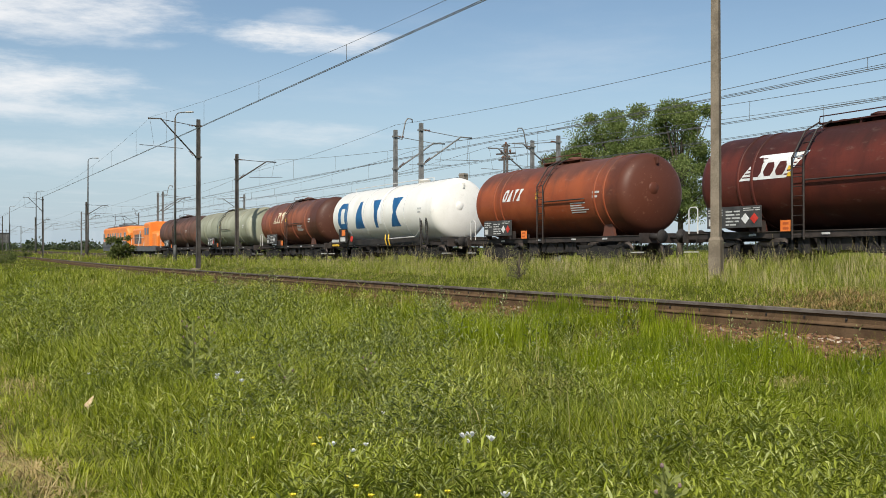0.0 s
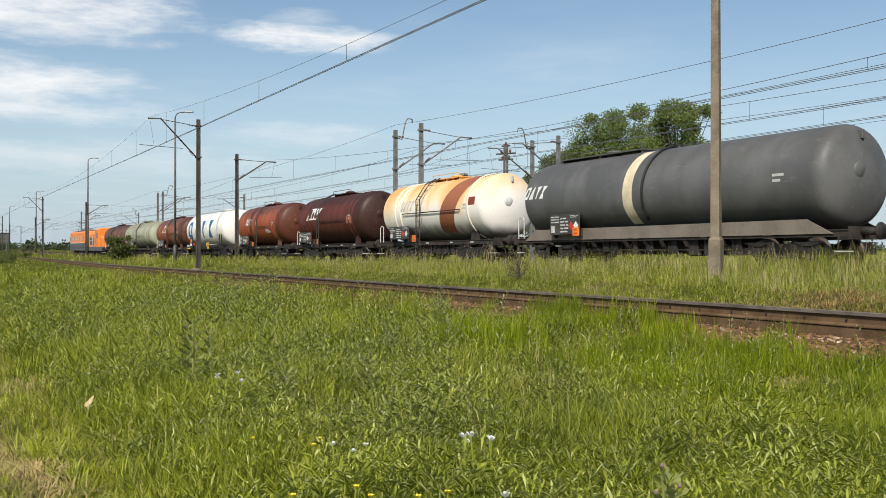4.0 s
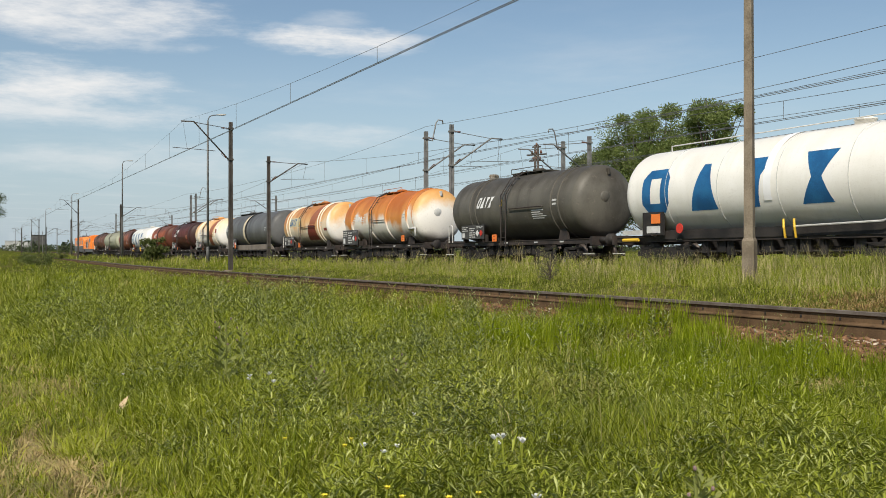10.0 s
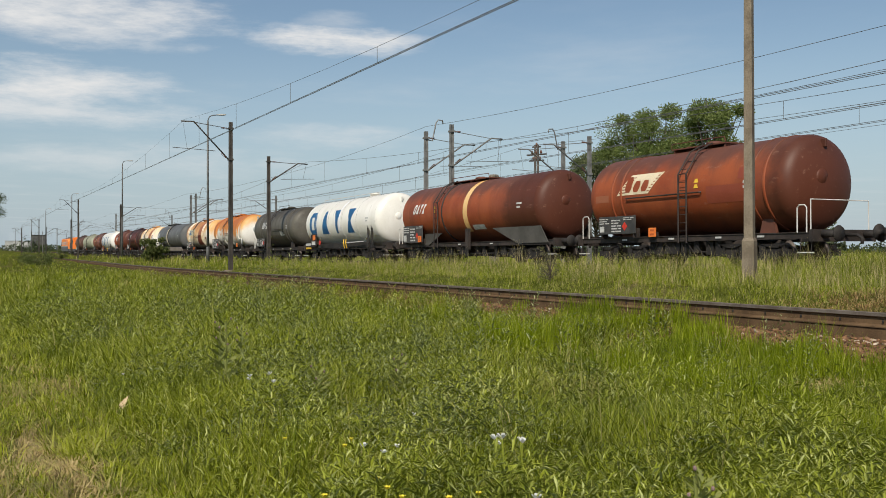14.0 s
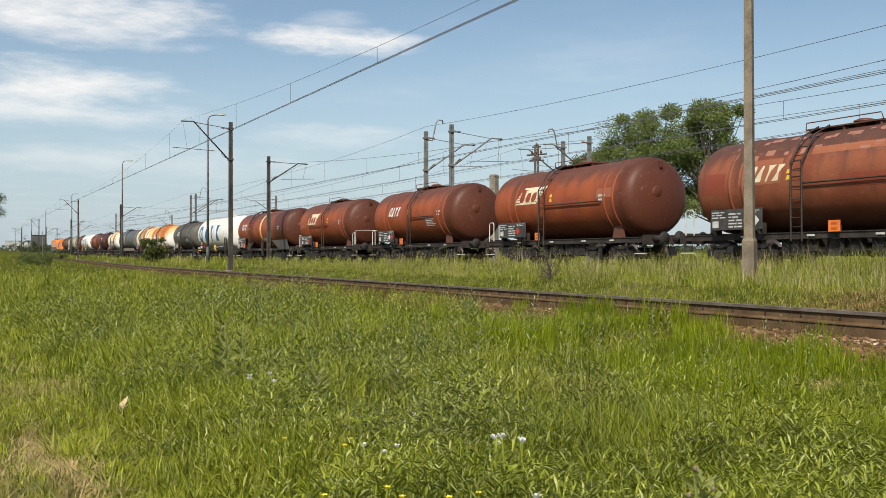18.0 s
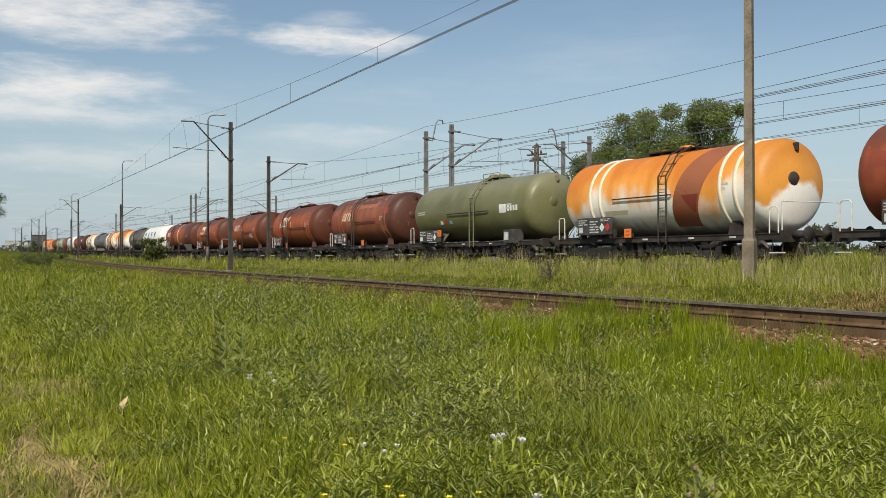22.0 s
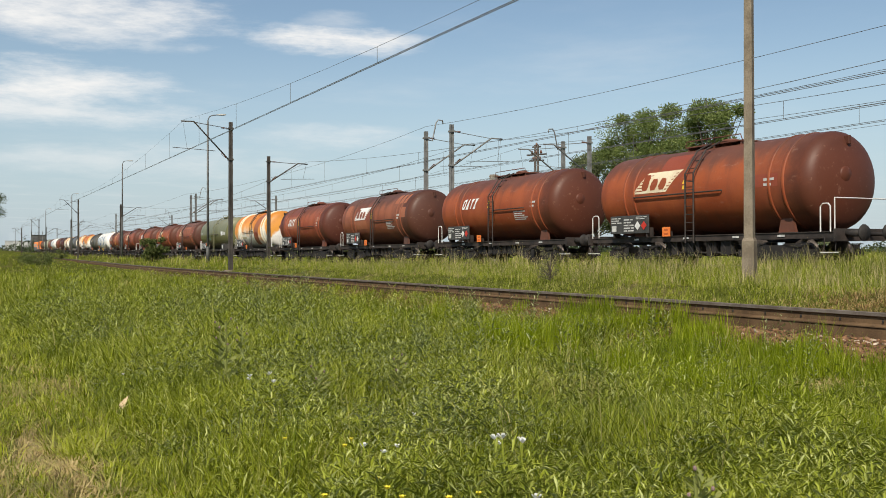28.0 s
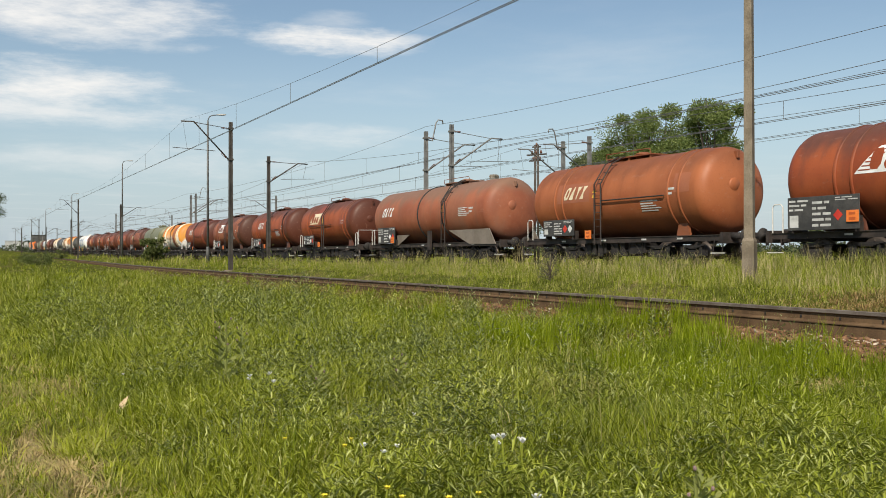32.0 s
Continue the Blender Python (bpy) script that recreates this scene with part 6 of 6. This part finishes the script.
# ---------------- ballast stones ----------------
M_STONE = surface("rust_dusted_stone", lambda n, p: (lambda r: (n.mix(n.ramp(n.noise(p, 14, 3), .35, .7), n.mix(n.ramp(r, .965, .98), n.mix(r, (.095, .047, .023), (.285, .162, .088)), (.55, .48, .38)), n.mix(r, (.07, .033, .017), (.22, .115, .06))), n.noise(p, 60, 3)))(
    n.add("ShaderNodeNewGeometry").outputs["Random Per Island"]), .9, 0, .004, .2)


def stones(count):
    """Broken stones along the shoulder of the near line."""
    cube = np.array([(a, b, c) for a in (-1, 1) for b in (-1, 1) for c in (-1, 1)], float)
    faces = np.array([(0, 1, 3, 2), (4, 6, 7, 5), (0, 4, 5, 1), (2, 3, 7, 6), (0, 2, 6, 4), (1, 5, 7, 3)])
    x = -np.exp(rng.uniform(math.log(4.0), math.log(34.0), count)) + 0.0
    d = -rng.uniform(.86, 2.6, count)
    d[rng.random(count) < .12] *= -.25
    y = np.array([siding_y(p) for p in x]) + d
    s = rng.uniform(.018, .042, count)
    ang = rng.uniform(0, math.tau, count)
    jit = cube[None] * (1 + rng.uniform(-.75, .3, (count, 8, 3))) * s[:, None, None] * np.array([1.15, .9, .75])
    ca, sa = np.cos(ang)[:, None], np.sin(ang)[:, None]
    tilt = rng.uniform(-.6, .6, (count, 1))
    zz = jit[:, :, 2] + jit[:, :, 0] * tilt
    px = jit[:, :, 0] * ca - jit[:, :, 1] * sa + x[:, None]
    py = jit[:, :, 0] * sa + jit[:, :, 1] * ca + y[:, None]
    v = np.stack([px, py, zz + heights(x, y)[:, None] + (s * .35)[:, None]], 2).reshape(-1, 3)
    idx = (np.arange(count)[:, None, None] * 8 + faces[None]).ravel()
    raw_mesh("ballast_stones", v, idx, np.full(count * 6, 4), M_STONE, "loose broken ballast stones dusted with rust", "ballast stone")


stones(12000)


# ---------------- far buildings and old pole ----------------
def far_building(name, label, x, y, w, d, h, storeys, bays, wall, roof):
    """A flat-roofed building with rows of windows."""
    t = tagged(new(name), label, "building")
    t.matrix_basis = pose(x, y, land(x, y) - .1, 0, 0, 88)
    part("wall", boxed(-w / 2, w / 2, -d / 2, d / 2, 0, h), wall, t)
    part("roof", boxed(-w / 2 - .3, w / 2 + .3, -d / 2 - .3, d / 2 + .3, h, h + .35, bevel=.03), roof, t)
    for f in range(storeys):
        for b in range(bays):
            cx, z = -w / 2 + w * (b + .5) / bays, h * (f + .35) / storeys
            win = part("window", boxed(cx - w / bays * .3, cx + w / bays * .3, d / 2, d / 2 + .05, z, z + h / storeys * .4), M_GLASS, t)
            part("window_frame", boxed(cx - w / bays * .33, cx + w / bays * .33, d / 2, d / 2 + .03, z - .1, z + h / storeys * .4 + .1), M_WHITE, win)
    part("door", boxed(w * .3, w * .3 + 1.0, d / 2, d / 2 + .06, 0, 2.1), M_FRAME, t)


far_building("signal_box", "dark grey signal box with a flat roof beyond the lines", -700, 62, 8.4, 6, 10.6, 3, 3, worn("dark_grey_render", (.07, .07, .07), (.12, .118, .112), 3, .9), M_DARK)
far_building("industrial_hall", "long pale grey industrial hall on the horizon", -900, 68, 30, 14, 8.0, 1, 6, worn("pale_grey_cladding", (.42, .42, .41), (.55, .55, .53), 2, .8), M_STEEL)


def old_pole(x, y, h):
    t = tagged(new("power_pole"), "old dark pole with crossarms and insulators", "power pole")
    t.matrix_basis = pose(x, y, land(x, y) - .1, 0, 0, 25)
    for dx in (-.18, .18):
        part("post", rods([(dx, 0, 0), (dx * .7, 0, h)], .10), M_MAST, t)
    for z, w in ((h - .15, .4), (h - .8, .95), (h - 1.3, .7)):
        part("crossarm", boxed(-w, w, -.06, .06, z - .06, z + .06), M_MAST, t)
        for k in range(-2, 3):
            if abs(k * .5) <= w:
                part("insulator", lathe([(z + .06, .03), (z + .12, .10), (z + .24, .10), (z + .34, .06), (z + .35, .001)], 8, "z"), worn("brown_porcelain", (.10, .04, .02), (.16, .07, .04), 8, .3), t).location = (k * w * .45, 0, 0)


old_pole(-67.4, 44.5, 10.0)


def brick_chimney(x, y, h):
    """A stack that looks over the train."""
    t = tagged(new("brick_chimney"), "square grey-brown chimney stack beyond the lines", "chimney")
    t.matrix_basis = pose(x, y, land(x, y) - .2, 0, 0, 20)
    part("shaft", boxed(-.36, .36, -.36, .36, 0, h - .25, bevel=.02), worn("sooty_brick", (.17, .145, .12), (.30, .26, .21), 9, .9, bump=.02), t)
    part("collar", boxed(-.39, .39, -.39, .39, h - .25, h - .1, bevel=.02), worn("sooty_brick", (.13, .085, .06), (.24, .16, .11), 9, .9, bump=.02), t)
    part("cap", boxed(-.34, .34, -.34, .34, h - .1, h, bevel=.02), M_CONCRETE, t)


brick_chimney(-88.5, 53, 9.5)


# a pale yellow clump in flower at the foot of the near rail
tree(-36.2, 9.55, .32, .19, .05, 600, "low clump of pale yellow blossom beside the near line", .045,
     plant_surface("pale_yellow_blossom", ((.55, .50, .16), (.70, .64, .24), (.78, .74, .38)), (.40, .42, .12), 6, .6, .1, .3), 77, 12, "bush")


# ---------------- single stones on the near shoulder ----------------
M_STONE_ONE = surface("rust_dusted_single_stone", lambda n, p: (lambda r: (n.mix(n.ramp(n.noise(p, 30, 3), .35, .7), n.mix(n.ramp(r, .95, .98), n.mix(r, (.095, .047, .023), (.285, .162, .088)), (.55, .48, .38)), n.mix(r, (.07, .033, .017), (.22, .115, .06))), n.noise(p, 80, 3)))(
    n.add("ShaderNodeObjectInfo").outputs["Random"]), .92, 0, .004, .15)


def stone_mesh(seed):
    g = random.Random(seed)
    bm = bmesh.new()
    bmesh.ops.create_icosphere(bm, subdivisions=1, radius=.036)
    for v in bm.verts:
        v.co *= g.uniform(.62, 1.2)
        v.co.z *= .75
    return mesh_of("stone", bm, M_STONE_ONE)


pebbles = random.Random(5)
kinds = [stone_mesh(k) for k in range(14)]
for k in range(300):
    x = -pebbles.uniform(5.2, 12.0)
    y = siding_y(x) - pebbles.uniform(.92, 1.0 + float(edge(np.array([x]))[0]) * .62)
    o = new("stone", kinds[k % 14])
    o.parent = beds["ballast_near"]
    o.matrix_basis = pose(x, y, land(x, y) + .03, pebbles.uniform(-30, 30), pebbles.uniform(-30, 30), pebbles.uniform(0, 360)) @ Matrix.Scale(pebbles.uniform(.7, 1.35), 4)


def motions():
    times = [0, 2, 4, 6, 8, 10, 12, 14, 16, 18, 20, 22, 24, 26, 28, 30, 32]
    for w, s in WAGONS:
        walk(w, [(t, on_line(s + travelled(t))) for t in times])
    # wheels roll to the left; a step of about 75 degrees each row
    steps = [i * 32.0 / 480 for i in range(481)]
    turns = [math.degrees(travelled(t) / .46) for t in steps]
    for w in WHEELS:
        here = w.matrix_basis.copy()
        walk(w, [(t, here @ pose(0, 0, 0, 0, -a, 0)) for t, a in zip(steps, turns)])


motions()
